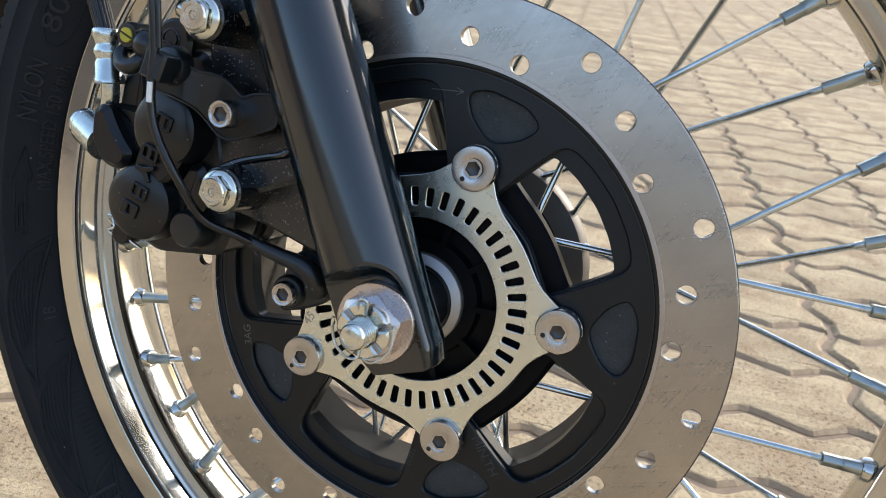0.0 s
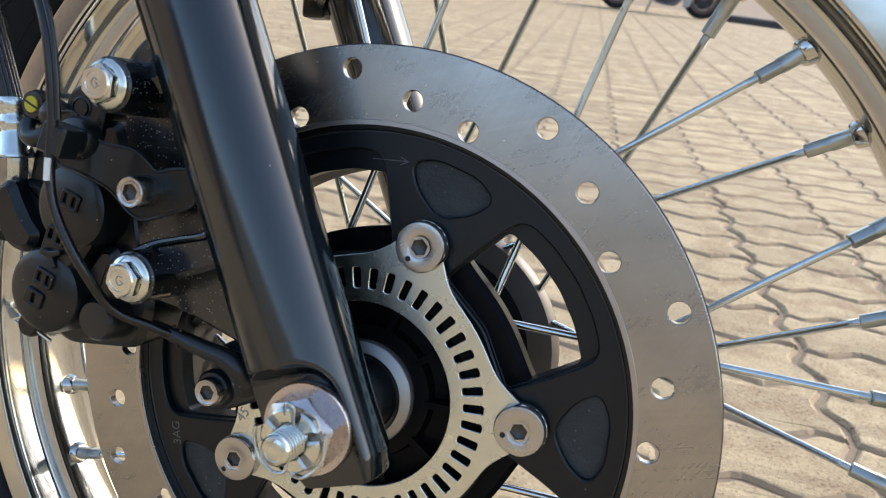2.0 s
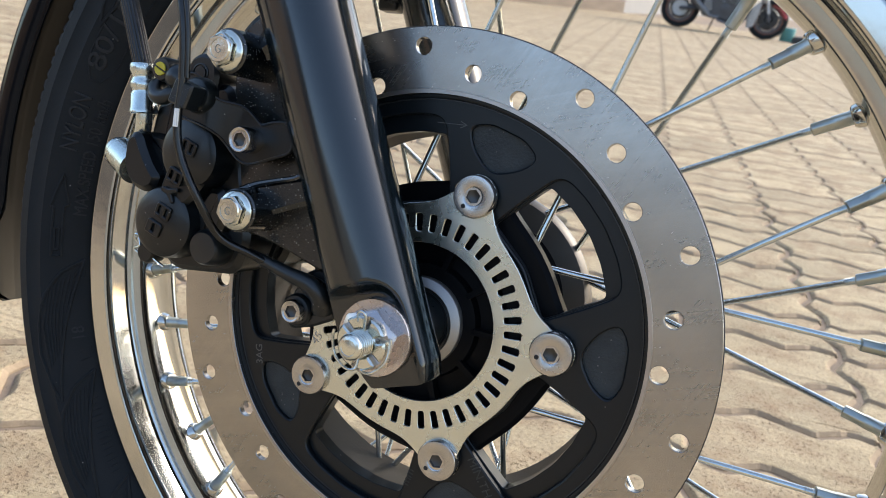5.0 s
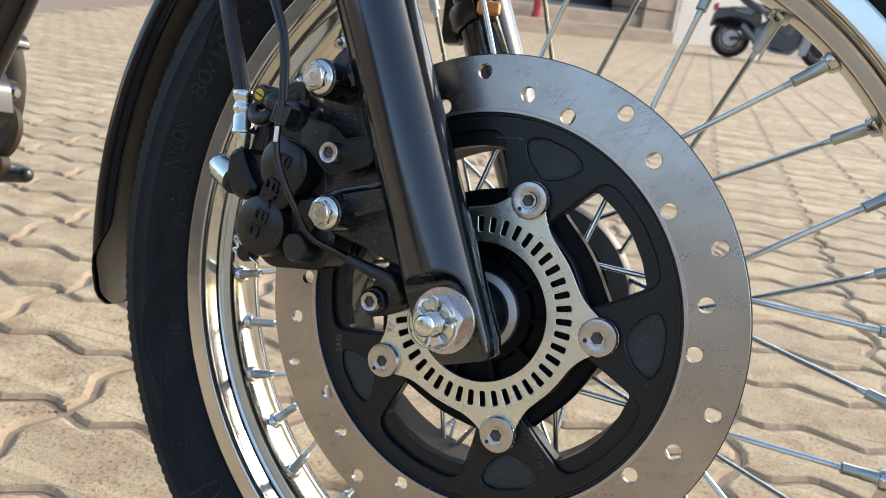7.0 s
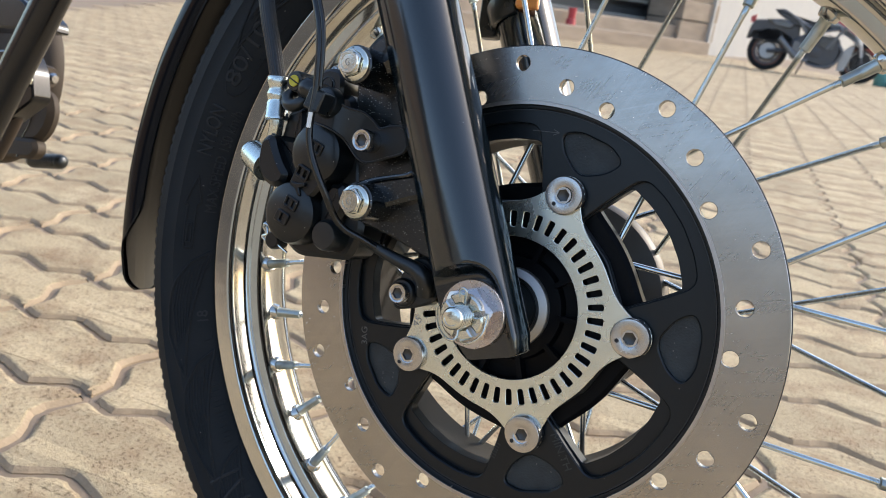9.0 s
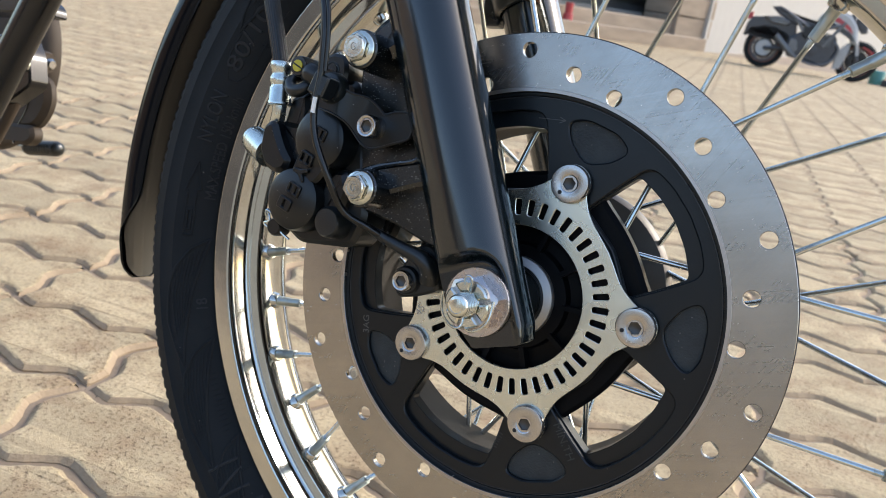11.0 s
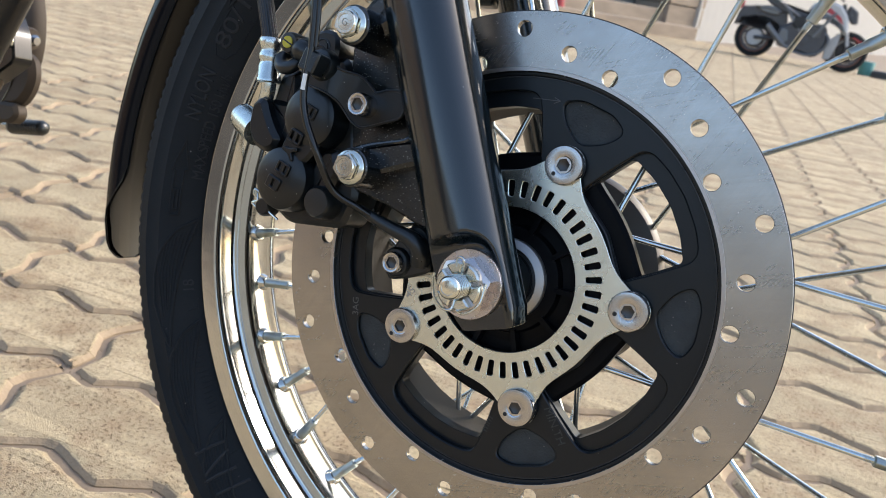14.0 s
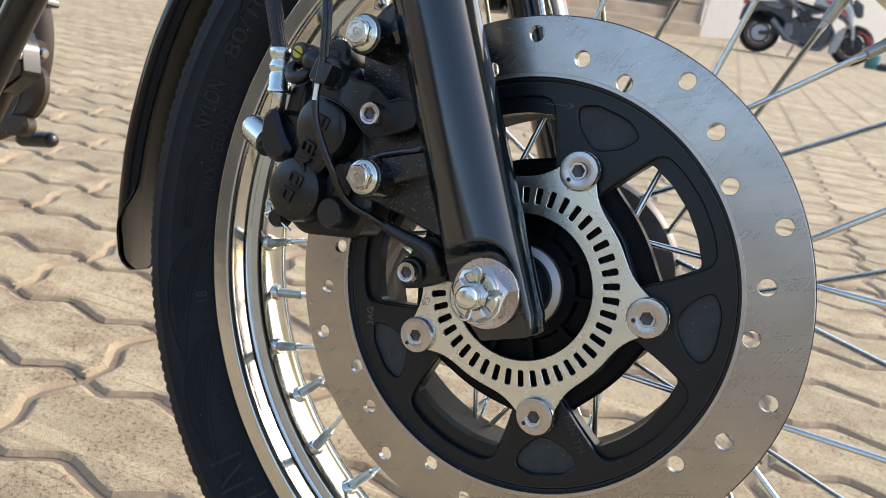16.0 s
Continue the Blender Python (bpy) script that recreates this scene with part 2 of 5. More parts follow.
def rotor_steel():
    """Ground brake steel: crossing grinding streaks, cloudy patches, a few scratches."""
    m = mat("rotor_steel", (0.402, 0.378, 0.348), 0.27, 1, 0.2, 26, 0.0, 300, 0.05)
    n, l = m.node_tree.nodes, m.node_tree.links
    b = n["Principled BSDF"]
    co = n.new("ShaderNodeTexCoord")
    total = None
    for turn, sx, sz, scale in ((16, 0.12, 26, 34), (-33, 0.5, 7, 14), (58, 0.12, 30, 30), (18, 1, 9, 10)):
        mp = n.new("ShaderNodeMapping")
        mp.inputs["Rotation"].default_value = (0, radians(turn), 0)
        ms = n.new("ShaderNodeMapping")
        ms.inputs["Scale"].default_value = (sx, 1, sz)
        no = n.new("ShaderNodeTexNoise")
        no.inputs["Scale"].default_value, no.inputs["Detail"].default_value, no.inputs["Roughness"].default_value = scale, 2, 0.4
        l.new(co.outputs["Object"], mp.inputs[0])
        l.new(mp.outputs[0], ms.inputs[0])
        l.new(ms.outputs[0], no.inputs[0])
        if total is None:
            total = no.outputs[0]
        else:
            a = n.new("ShaderNodeMath")
            l.new(total, a.inputs[0])
            l.new(no.outputs[0], a.inputs[1])
            total = a.outputs[0]
    tone = n.new("ShaderNodeMapRange")
    tone.inputs[1].default_value, tone.inputs[2].default_value, tone.inputs[3].default_value, tone.inputs[4].default_value = 1.6, 2.4, 0.93, 1.07
    l.new(total, tone.inputs[0])
    src = b.inputs["Base Color"].links[0].from_socket
    hsv = n.new("ShaderNodeHueSaturation")
    l.new(tone.outputs[0], hsv.inputs["Value"])
    l.new(src, hsv.inputs["Color"])
    l.new(hsv.outputs[0], b.inputs["Base Color"])
    rg = n.new("ShaderNodeMapRange")
    rg.inputs[1].default_value, rg.inputs[2].default_value, rg.inputs[3].default_value, rg.inputs[4].default_value = 1.6, 2.4, 0.28, 0.24
    l.new(total, rg.inputs[0])
    l.new(rg.outputs[0], b.inputs["Roughness"])
    return m


M_ROTOR = rotor_steel()
M_BAND = mat("unworn_steel", (0.47, 0.43, 0.40), 0.33, 1, 0.08, 60, 0.04, 900, 0.06)


# ---- building blocks ----
def mesh_of(bm, smooth=40):
    me = bpy.data.meshes.new("mesh")
    bmesh.ops.recalc_face_normals(bm, faces=bm.faces)
    bm.to_mesh(me)
    bm.free()
    if smooth:
        me.shade_smooth()
        me.set_sharp_from_angle(angle=radians(smooth))
    return me


def part(name, bm, material, parent=None, label="", smooth=40):
    """Links a bmesh (or a mesh) as one mesh object under a thing or part."""
    me = bm if isinstance(bm, bpy.types.Mesh) else mesh_of(bm, smooth)
    if not me.materials:
        me.materials.append(material)
    ob = new(name, me)
    if parent:
        ob.parent = parent
    if label:
        ob["label"] = label
    return ob


def thing(name, label, category, m=None, group="", kind=""):
    ob = new(name)
    ob.empty_display_size = 0.05
    if m:
        ob.matrix_world = m
    return tagged(ob, label, category, group, kind)


def along(p, d, up=(0, 0, 1)):
    """A frame at p whose z runs along d."""
    q = Vector(d).to_track_quat("Z", "Y").to_matrix().to_4x4()
    return Matrix.Translation(p) @ q


def lathe(bm, profile, m=None, segs=32, close=False):
    """Turns (radius, height) pairs round z, placed by m. close joins last to first."""
    m = m or Matrix()
    rings = []
    for r, h in profile:
        if r < 1e-6:
            rings.append([bm.verts.new(m @ Vector((0, 0, h)))] * segs)
        else:
            rings.append([bm.verts.new(m @ Vector((r * math.cos(2 * math.pi * i / segs), r * math.sin(2 * math.pi * i / segs), h))) for i in range(segs)])
    pairs = list(zip(rings, rings[1:])) + ([(rings[-1], rings[0])] if close else [])
    for a, b in pairs:
        for i in range(segs):
            j = (i + 1) % segs
            vs = []
            for v in (a[i], a[j], b[j], b[i]):
                if v not in vs:
                    vs.append(v)
            if len(vs) > 2:
                bm.faces.new(vs)
    return bm


OUT = Matrix(((1, 0, 0, 0), (0, 0, -1, 0), (0, 1, 0, 0), (0, 0, 0, 1)))  # z of a block points out of the wheel's side, towards -y


def at_wheel(x, z, y=0.0):
    return Matrix.Translation((x, y, z)) @ OUT


def prism(bm, outline, z0, z1, m=None, bevel=0.0):
    """A plate with the outline [(x, y)], from z0 to z1, edges of the top chamfered."""
    m = m or Matrix()
    c = Vector((sum(p[0] for p in outline) / len(outline), sum(p[1] for p in outline) / len(outline)))
    levels = [(z0, 0.0), (z1 - bevel, 0.0)] + ([(z1, bevel)] if bevel else [])
    if not bevel:
        levels = [(z0, 0.0), (z1, 0.0)]
    n = len(outline)
    rings = []
    for z, inset in levels:
        ring = []
        for i, p in enumerate(outline):
            v = Vector(p)
            if inset:
                a, b = (v - Vector(outline[i - 1])), (Vector(outline[(i + 1) % n]) - v)
                na, nb = Vector((-a.y, a.x)).normalized(), Vector((-b.y, b.x)).normalized()
                k = na + nb
                k = k / max(0.3, k.dot(na)) if k.length > 1e-6 else na
                area = sum(outline[j - 1][0] * outline[j][1] - outline[j][0] * outline[j - 1][1] for j in range(n))
                v = v + k * inset * (1 if area > 0 else -1)
            ring.append(bm.verts.new(m @ Vector((v.x, v.y, z))))
        rings.append(ring)
    for a, b in zip(rings, rings[1:]):
        for i in range(n):
            bm.faces.new((a[i], a[(i + 1) % n], b[(i + 1) % n], b[i]))
    bm.faces.new(rings[-1])
    bm.faces.new(list(reversed(rings[0])))
    return bm


def rounded(poly, r, n=5):
    """A polygon with rounded corners; r one radius or one for each corner."""
    out = []
    k = len(poly)
    rs = r if isinstance(r, (list, tuple)) else [r] * k
    for i in range(k):
        p, a, b = Vector(poly[i]), Vector(poly[i - 1]), Vector(poly[(i + 1) % k])
        da, db = (a - p), (b - p)
        cut = min(rs[i], da.length * 0.48, db.length * 0.48)
        s, e = p + da.normalized() * cut, p + db.normalized() * cut
        for j in range(n + 1):
            t = j / n
            out.append(tuple((1 - t) ** 2 * s + 2 * t * (1 - t) * p + t * t * e))
    return out


def sweep(bm, pts, radius, segs=12, smooth=True, caps=True, squash=1.0, ribs=0.0):
    """A round bar along points; radius one number or one for each point."""
    P = [Vector(p) for p in pts]
    if smooth and len(P) > 2:
        Q, rad = [], []
        rs = radius if isinstance(radius, (list, tuple)) else [radius] * len(P)
        for i in range(len(P) - 1):
            a, b, c, d = P[max(0, i - 1)], P[i], P[i + 1], P[min(len(P) - 1, i + 2)]
            for j in range(6):
                t = j / 6
                Q.append(0.5 * (2 * b + (c - a) * t + (2 * a - 5 * b + 4 * c - d) * t * t + (3 * b - a - 3 * c + d) * t ** 3))
                rad.append(rs[i] * (1 - t) + rs[i + 1] * t)
        Q.append(P[-1])
        rad.append(rs[-1])
        P = Q
    else:
        rad = radius if isinstance(radius, (list, tuple)) else [radius] * len(P)
    side = None
    rings = []
    for i, p in enumerate(P):
        d = (P[min(i + 1, len(P) - 1)] - P[max(i - 1, 0)]).normalized()
        if side is None:
            side = d.orthogonal().normalized()
        side = (side - d * side.dot(d)).normalized()
        up = d.cross(side)
        rings.append([bm.verts.new(p + rad[i] * (1 + (ribs if k % 3 == 0 else 0)) * (side * math.cos(2 * math.pi * k / segs) + up * squash * math.sin(2 * math.pi * k / segs))) for k in range(segs)])
    for a, b in zip(rings, rings[1:]):
        for k in range(segs):
            bm.faces.new((a[k], a[(k + 1) % segs], b[(k + 1) % segs], b[k]))
    if caps:
        bm.faces.new(rings[0])
        bm.faces.new(rings[-1])
    return bm


def plate(loops, y_front, thick, bevel=0.0):
    """A flat plate in the wheel's plane: outer loop and holes as [(x, z)], its front face at y_front."""
    cu = bpy.data.curves.new("plate", "CURVE")
    cu.dimensions, cu.fill_mode = "2D", "BOTH"
    cu.extrude, cu.bevel_depth, cu.bevel_resolution = thick / 2 - bevel, bevel, 0
    for loop in loops:
        sp = cu.splines.new("POLY")
        sp.points.add(len(loop) - 1)
        for q, (x, z) in zip(sp.points, loop):
            q.co = (x, z, 0, 1)
        sp.use_cyclic_u = True
    cu.offset = -bevel
    tmp = bpy.data.objects.new("tmp", cu)
    me = bpy.data.meshes.new_from_object(tmp)
    bpy.data.objects.remove(tmp)
    me.transform(Matrix.Translation((0, y_front + thick / 2, 0)) @ OUT)
    bm = bmesh.new()
    bm.from_mesh(me)
    bmesh.ops.remove_doubles(bm, verts=bm.verts, dist=2e-6)
    bm.to_mesh(me)
    bm.free()
    me.shade_smooth()
    me.set_sharp_from_angle(angle=radians(35))
    return me


def words(text, size, depth):
    cu = bpy.data.curves.new("words", "FONT")
    cu.body, cu.size, cu.extrude, cu.align_x, cu.align_y = text, size, depth, "LEFT", "CENTER"
    tmp = bpy.data.objects.new("tmp", cu)
    me = bpy.data.meshes.new_from_object(tmp)
    bpy.data.objects.remove(tmp)
    return me


def circle(r, n=64, cx=0.0, cz=0.0, a0=0.0):
    return [(cx + r * math.cos(a0 + 2 * math.pi * i / n), cz + r * math.sin(a0 + 2 * math.pi * i / n)) for i in range(n)]


def polar(r, deg):
    return (r * math.cos(radians(deg)), r * math.sin(radians(deg)))


def hex_points(af, turn=0.0):
    return [((af / math.sqrt(3)) * math.cos(radians(turn + 60 * i)), (af / math.sqrt(3)) * math.sin(radians(turn + 60 * i))) for i in range(6)]

# ---- the motorcycle whose front wheel is shown; its parts lie in the wheel's own frame: x forward, z up, y away, rotor face at y = 0 ----
YC = 0.062  # middle plane of the wheel
bike = thing("motorcycle", "black motorcycle, chrome spoked front wheel, drilled disc, leaning on stand", "motorcycle",
             Matrix(((0.9954, 0.01837, -0.09405, -0.0011), (0.0, 0.98146, 0.19166, -0.0609), (0.09583, -0.19078, 0.97694, 0.3398), (0, 0, 0, 1))))
SIDE = Matrix(((1, 0, 0, 0), (0, 0, 1, 0), (0, 1, 0, 0), (0, 0, 0, 1)))  # a lathe's z becomes y

# tyre
TYRE = [(0.2560, 0.0420), (0.2574, 0.0345), (0.2579, 0.0316), (0.2588, 0.0298), (0.2606, 0.0276), (0.2640, 0.0236), (0.2680, 0.0198), (0.2730, 0.0164), (0.2800, 0.0132), (0.2810, 0.0126), (0.2820, 0.0130),
        (0.2930, 0.0135), (0.2940, 0.0130), (0.2950, 0.0137), (0.3045, 0.0172), (0.3060, 0.0182), (0.3120, 0.0236), (0.3180, 0.0278), (0.3240, 0.0350), (0.3278, 0.0460), (0.3295, 0.0620)]


def side_y(r):
    for (r0, y0), (r1, y1) in zip(TYRE, TYRE[1:]):
        if r0 <= r <= r1:
            return y0 + (y1 - y0) * (r - r0) / (r1 - r0)
    return 0.02


def tyre_mesh():
    bm = bmesh.new()
    prof = TYRE + [(r, 2 * YC - y) for r, y in reversed(TYRE[:-1])] + [(0.246, 0.08), (0.246, 0.044)]
    segs = 960
    rings = []
    for k, (r, y) in enumerate(prof):
        ring = []
        for i in range(segs):
            rr, yy = r, y
            if r > 0.3115:  # shoulder and crown blocks cut by slanting grooves
                at = i + (7 if y > YC else 0) + int(abs(y - YC) * 220)
                if at % 16 < 2:
                    rr, yy = r - (0.0022 if r < 0.3150 else 0.0058 if r < 0.3290 else 0.0035), y + (0.0012 if y < YC else -0.0012)
                elif at % 4 == 0:
                    rr -= 0.0009 if r < 0.3150 else 0.0020
            a = 2 * math.pi * i / segs
            ring.append(bm.verts.new((rr * math.cos(a), yy, rr * math.sin(a))))
        rings.append(ring)
    for a, b in zip(rings, rings[1:] + rings[:1]):
        for i in range(segs):
            bm.faces.new((a[i], a[(i + 1) % segs], b[(i + 1) % segs], b[i]))
    return mesh_of(bm, 32)


tyre = part("tyre", tyre_mesh(), M_TYRE, bike, "black rubber tyre with raised sidewall lettering")


def ridge(bm, pts, r=0.0006):
    """A raised line on the sidewall through (radius, degrees)."""
    fine = []
    for (r0, a0), (r1, a1) in zip(pts, pts[1:]):
        for j in range(6):
            t = j / 6
            fine.append((r0 + (r1 - r0) * t, a0 + (a1 - a0) * t))
    fine.append(pts[-1])
    sweep(bm, [(q * math.cos(radians(a)), side_y(q), q * math.sin(radians(a))) for q, a in fine], r, 6, False)


def side_words(text, r0, height, a0, a1, depth=0.0014):
    """Raised letters of that height along the sidewall from a0 to a1 degrees."""
    me = words(text, 1.0, depth)
    xs, ys = [v.co.x for v in me.vertices], [v.co.y for v in me.vertices]
    w, h, y0 = max(xs) - min(xs), max(ys) - min(ys), (max(ys) + min(ys)) / 2
    for v in me.vertices:
        r, a = r0 + (v.co.y - y0) / h * height, radians(a0 + (a1 - a0) * (v.co.x - min(xs)) / w)
        v.co = (r * math.cos(a), side_y(r) - v.co.z, r * math.sin(a))
    return me


part("lettering", side_words("NYLON", 0.2715, 0.0092, 167.3, 159.4), M_LETTER, tyre)
part("lettering", side_words("MAX.SPEED 150 km/h", 0.2618, 0.0050, 176.4, 159.0, 0.0010), M_LETTER, tyre)
part("lettering", side_words("18", 0.2632, 0.0052, 194.5, 192.8, 0.0006), M_LETTER, tyre)
part("lettering", side_words("80/10", 0.2712, 0.0092, 155.4, 144.6, 0.0011), M_LETTER, tyre)
for line in ([(0.2630, 219.5), (0.2720, 219.4), (0.2820, 219.5)], [(0.2630, 221.0), (0.2720, 222.0), (0.2820, 223.0)], [(0.2630, 224.0), (0.2740, 223.8), (0.2845, 223.8)], [(0.2600, 226.8), (0.2700, 226.5), (0.2800, 226.2)]):
    bm = bmesh.new()
    ridge(bm, line, 0.0012)
    part("worn_lettering", bm, M_LETTER, tyre)
bm = bmesh.new()
ridge(bm, [(0.2745, 155.4), (0.2765, 153.5), (0.2765, 143.0)])
ridge(bm, [(0.2745, 155.4), (0.2715, 157.0), (0.2665, 157.0), (0.2630, 155.4), (0.2620, 153.5), (0.2620, 143.0)])
part("badge_outline", bm, M_TYRE, tyre)
bm = bmesh.new()
for pts in ([(0.2745, 182.5), (0.2745, 175.6), (0.2765, 175.6), (0.2712, 170.8), (0.2668, 175.0), (0.2690, 175.4), (0.2690, 182.5), (0.2745, 182.5)],
            [(0.2730, 181.6), (0.2730, 178.5), (0.2705, 178.5), (0.2705, 181.6), (0.2730, 181.6)]):
    ridge(bm, pts, 0.0010)
part("rotation_arrow", bm, M_TYRE, tyre)
for base in (183, 199.5, 216, 232.5, 249, 150 - 20, 113, 96, 79):
    bm = bmesh.new()
    ridge(bm, [(0.2592, base), (0.2690, base + 1.8), (0.2790, base + 5.0), (0.2850, base + 9), (0.2870, base + 13), (0.2780, base + 20)], 0.0012)
    ridge(bm, [(0.2592, base), (0.2640, base + 5), (0.2700, base + 11), (0.2780, base + 20)], 0.0012)
    for j in range(7):
        f = j / 8 + 0.08
        rib = bmesh.new()
        ridge(rib, [(0.2612 + 0.018 * f, base + 1.4 + 3.4 * f), (0.2650 + 0.019 * f, base + 6 + 4 * f), (0.2700 + 0.012 * f, base + 12 + 4 * f)], 0.0006)
        part("wing_rib", rib, M_TYRE, tyre)
    part("sidewall_wing", bm, M_TYRE, tyre)
for a in range(4, 360, 12):
    bm = bmesh.new()
    ridge(bm, [(0.2592, a), (0.2592, a + 1.6), (0.2640, a + 1.9)], 0.0005)
    part("moulding_mark", bm, M_TYRE, tyre)
for j in range(16):
    bm = bmesh.new()
    a = 202 + j * 0.85
    ridge(bm, [(0.2605 if j % 3 else 0.2615, a), (0.2650, a + 0.1)], 0.0005)
    part("worn_lettering", bm, M_TYRE, tyre)

# rim
YR = 0.066  # middle plane of the rim
half = [(0.2577, 0.0375), (0.2577, 0.0324), (0.2572, 0.0314), (0.2562, 0.0311), (0.2555, 0.0312), (0.2452, 0.0320), (0.2446, 0.0321), (0.2437, 0.0326), (0.2430, 0.0338), (0.2426, 0.0352), (0.2430, 0.0364), (0.2436, 0.0376), (0.2434, 0.0390), (0.2432, 0.0398),
        (0.2421, 0.0492), (0.2420, 0.0498), (0.2412, 0.0505), (0.2395, 0.0510), (0.2345, 0.0520), (0.2332, 0.0525), (0.2325, 0.0535), (0.2317, 0.0560), (0.2307, 0.0600), (0.2302, 0.0630), (0.2300, 0.0660)]
prof = half + [(r, 2 * YR - y) for r, y in reversed(half[:-1])] + [(0.2540, 0.0930), (0.2430, 0.0660), (0.2540, 0.0390)]
rim = part("rim", lathe(bmesh.new(), prof, SIDE, 240, True), M_CHROME, bike, "mirror-bright chrome wheel rim", 28)

# hub: a black bell with ribs, lobed disc flange, grey far flange
hub_prof = [(0.0185, 0.0045), (0.0245, 0.0045), (0.0300, 0.0052), (0.0315, 0.0095), (0.0415, 0.0105), (0.0480, 0.004), (0.0560, 0.004), (0.0600, 0.010), (0.0600, 0.024), (0.0480, 0.032), (0.0360, 0.046), (0.0340, 0.070),
            (0.0420, 0.088), (0.0560, 0.094), (0.0560, 0.110), (0.0185, 0.114)]
hub = part("hub", lathe(bmesh.new(), hub_prof, SIDE, 72, True), M_HUB, bike, "black painted wheel hub")
bm = bmesh.new()
lathe(bm, [(0.0540, 0.0930), (0.0665, 0.0950), (0.0690, 0.0980), (0.0690, 0.1040), (0.0660, 0.1070), (0.0540, 0.1080)], SIDE, 72, True)
part("far_flange", bm, M_HUBRIM, hub, "dull grey metal flange")
lobes = []
for i in range(180):
    off = (2 * i + 36) % 72 - 36
    lobes.append(polar(0.0716 + 0.0056 / (1 + (off / 14.0) ** 4), 71 + 2 * i))
bm = bmesh.new()
prism(bm, lobes, -0.019, -0.0100, OUT, 0.0025)
part("disc_flange", bm, M_HUB, hub)
bm = bmesh.new()
for k in range(10):
    a = 71 - 36 * k
    c, s = polar(1, a)
    prism(bm, [(0.029 * c - 0.0015 * s, 0.029 * s + 0.0015 * c), (0.029 * c + 0.0015 * s, 0.029 * s - 0.0015 * c), (0.045 * c + 0.0015 * s, 0.045 * s - 0.0015 * c), (0.045 * c - 0.0015 * s, 0.045 * s + 0.0015 * c)], -0.010, -0.0035, OUT)
part("hub_rib", bm, M_HUB, hub)
bm = bmesh.new()
lathe(bm, [(0.0188, -0.0055), (0.0230, -0.0055), (0.0236, -0.0048), (0.0236, -0.0006), (0.0231, 0.0), (0.0193, 0.0018), (0.0188, 0.0010)], OUT, 64, True)
part("seal_ring", bm, M_SEAL, hub, "plain steel ring round the axle")
bm = bmesh.new()
lathe(bm, [(0.0, -0.0055), (0.0189, -0.0055), (0.0189, 0.0), (0.0172, 0.0004), (0.0164, -0.0010), (0.0150, -0.0010), (0.0138, 0.0160), (0.0, 0.0200)], OUT, 48)
part("oil_seal", bm, M_RUBBER, hub)

# spokes: in fours, two each way, to the near and the far flange in turn
for i in range(36):
    k = (i - 4) % 4
    sign = 1 if k in (0, 3) else -1
    near = k in (0, 2)
    a = 3.8 + 10 * i + (0.75 if near else 0.45)
    rf, yf = (0.0575, 0.0257) if near else (0.0572, 0.1003)
    yn = YR + (-0.0042 if near else 0.0038)
    nx, nz = polar(0.2272, a)
    fx, fz = polar(rf, a + (34.3 if near else 31.9) * (1 if sign > 0 else -0.80))
    p1, p0 = Vector((nx, yn, nz)), Vector((fx, yf, fz))
    d = (p0 - p1).normalized()
    bm = bmesh.new()
    sweep(bm, [p1 + d * 0.018, p1 + d * 0.0205, p1 + d * 0.025, p1 + d * 0.0252, p0], [0.00185, 0.00185, 0.00185, 0.0017, 0.0017], 10, False)
    for j in range(7):
        lathe(bm, [(0.0017, 0), (0.0021, 0.0003), (0.0017, 0.0006)], along(p1 + d * (0.0195 + j * 0.00075), d), 10)
    part("spoke", bm, M_SPOKE, hub)
    bm = bmesh.new()
    m = along(p1 - d * 0.002, d)
    lathe(bm, [(0.0, 0.0), (0.0046, 0.0), (0.0046, 0.0020), (0.0036, 0.0035), (0.0036, 0.0115)], m, 14)
    prism(bm, rounded(hex_points(0.0062), 0.0006, 2), 0.0100, 0.0215, m, 0.0004)
    part("spoke_nipple", bm, M_NIPPLE, rim)
    bm = bmesh.new()
    c = (Vector((nx, 0, nz)).normalized())
    lathe(bm, [(0.0068, -0.0055), (0.0058, 0.0000), (0.0049, 0.0010), (0.0, 0.0013)], along(p1 + c * 0.0003, d), 18)
    part("nipple_seat", bm, M_CHROME, rim)

# brake disc: steel rotor with three rows of holes, black carrier
holes = []
for k in range(10):
    holes += [(0.1390, 59.5 - 36 * k), (0.1224, 35.5 - 36 * k), (0.1310 if k % 2 == 0 else 0.1275, 47.5 - 36 * k)]
loops = [circle(0.1487, 200), circle(0.1160, 160)] + [circle(0.0043, 20, *polar(r, a)) for r, a in holes]
rotor = part("brake_disc", plate(loops, 0.0, 0.0038, 0.0003), M_ROTOR, bike, "ground steel brake disc drilled with holes, black centre")
bm = bmesh.new()
lathe(bm, [(0.1481, 0.0004), (0.1491, 0.0009), (0.1491, 0.0042), (0.1481, 0.0047)], SIDE, 200)
part("disc_edge", bm, M_HOLE, rotor, "dark outer edge")

bm = bmesh.new()
lathe(bm, [(0.1161, 0.0), (0.1161, 0.0003), (0.1180, 0.0003), (0.1182, 0.0)], OUT, 200)
part("unworn_band", bm, M_BAND, rotor, "paler unworn band inside the pad track")


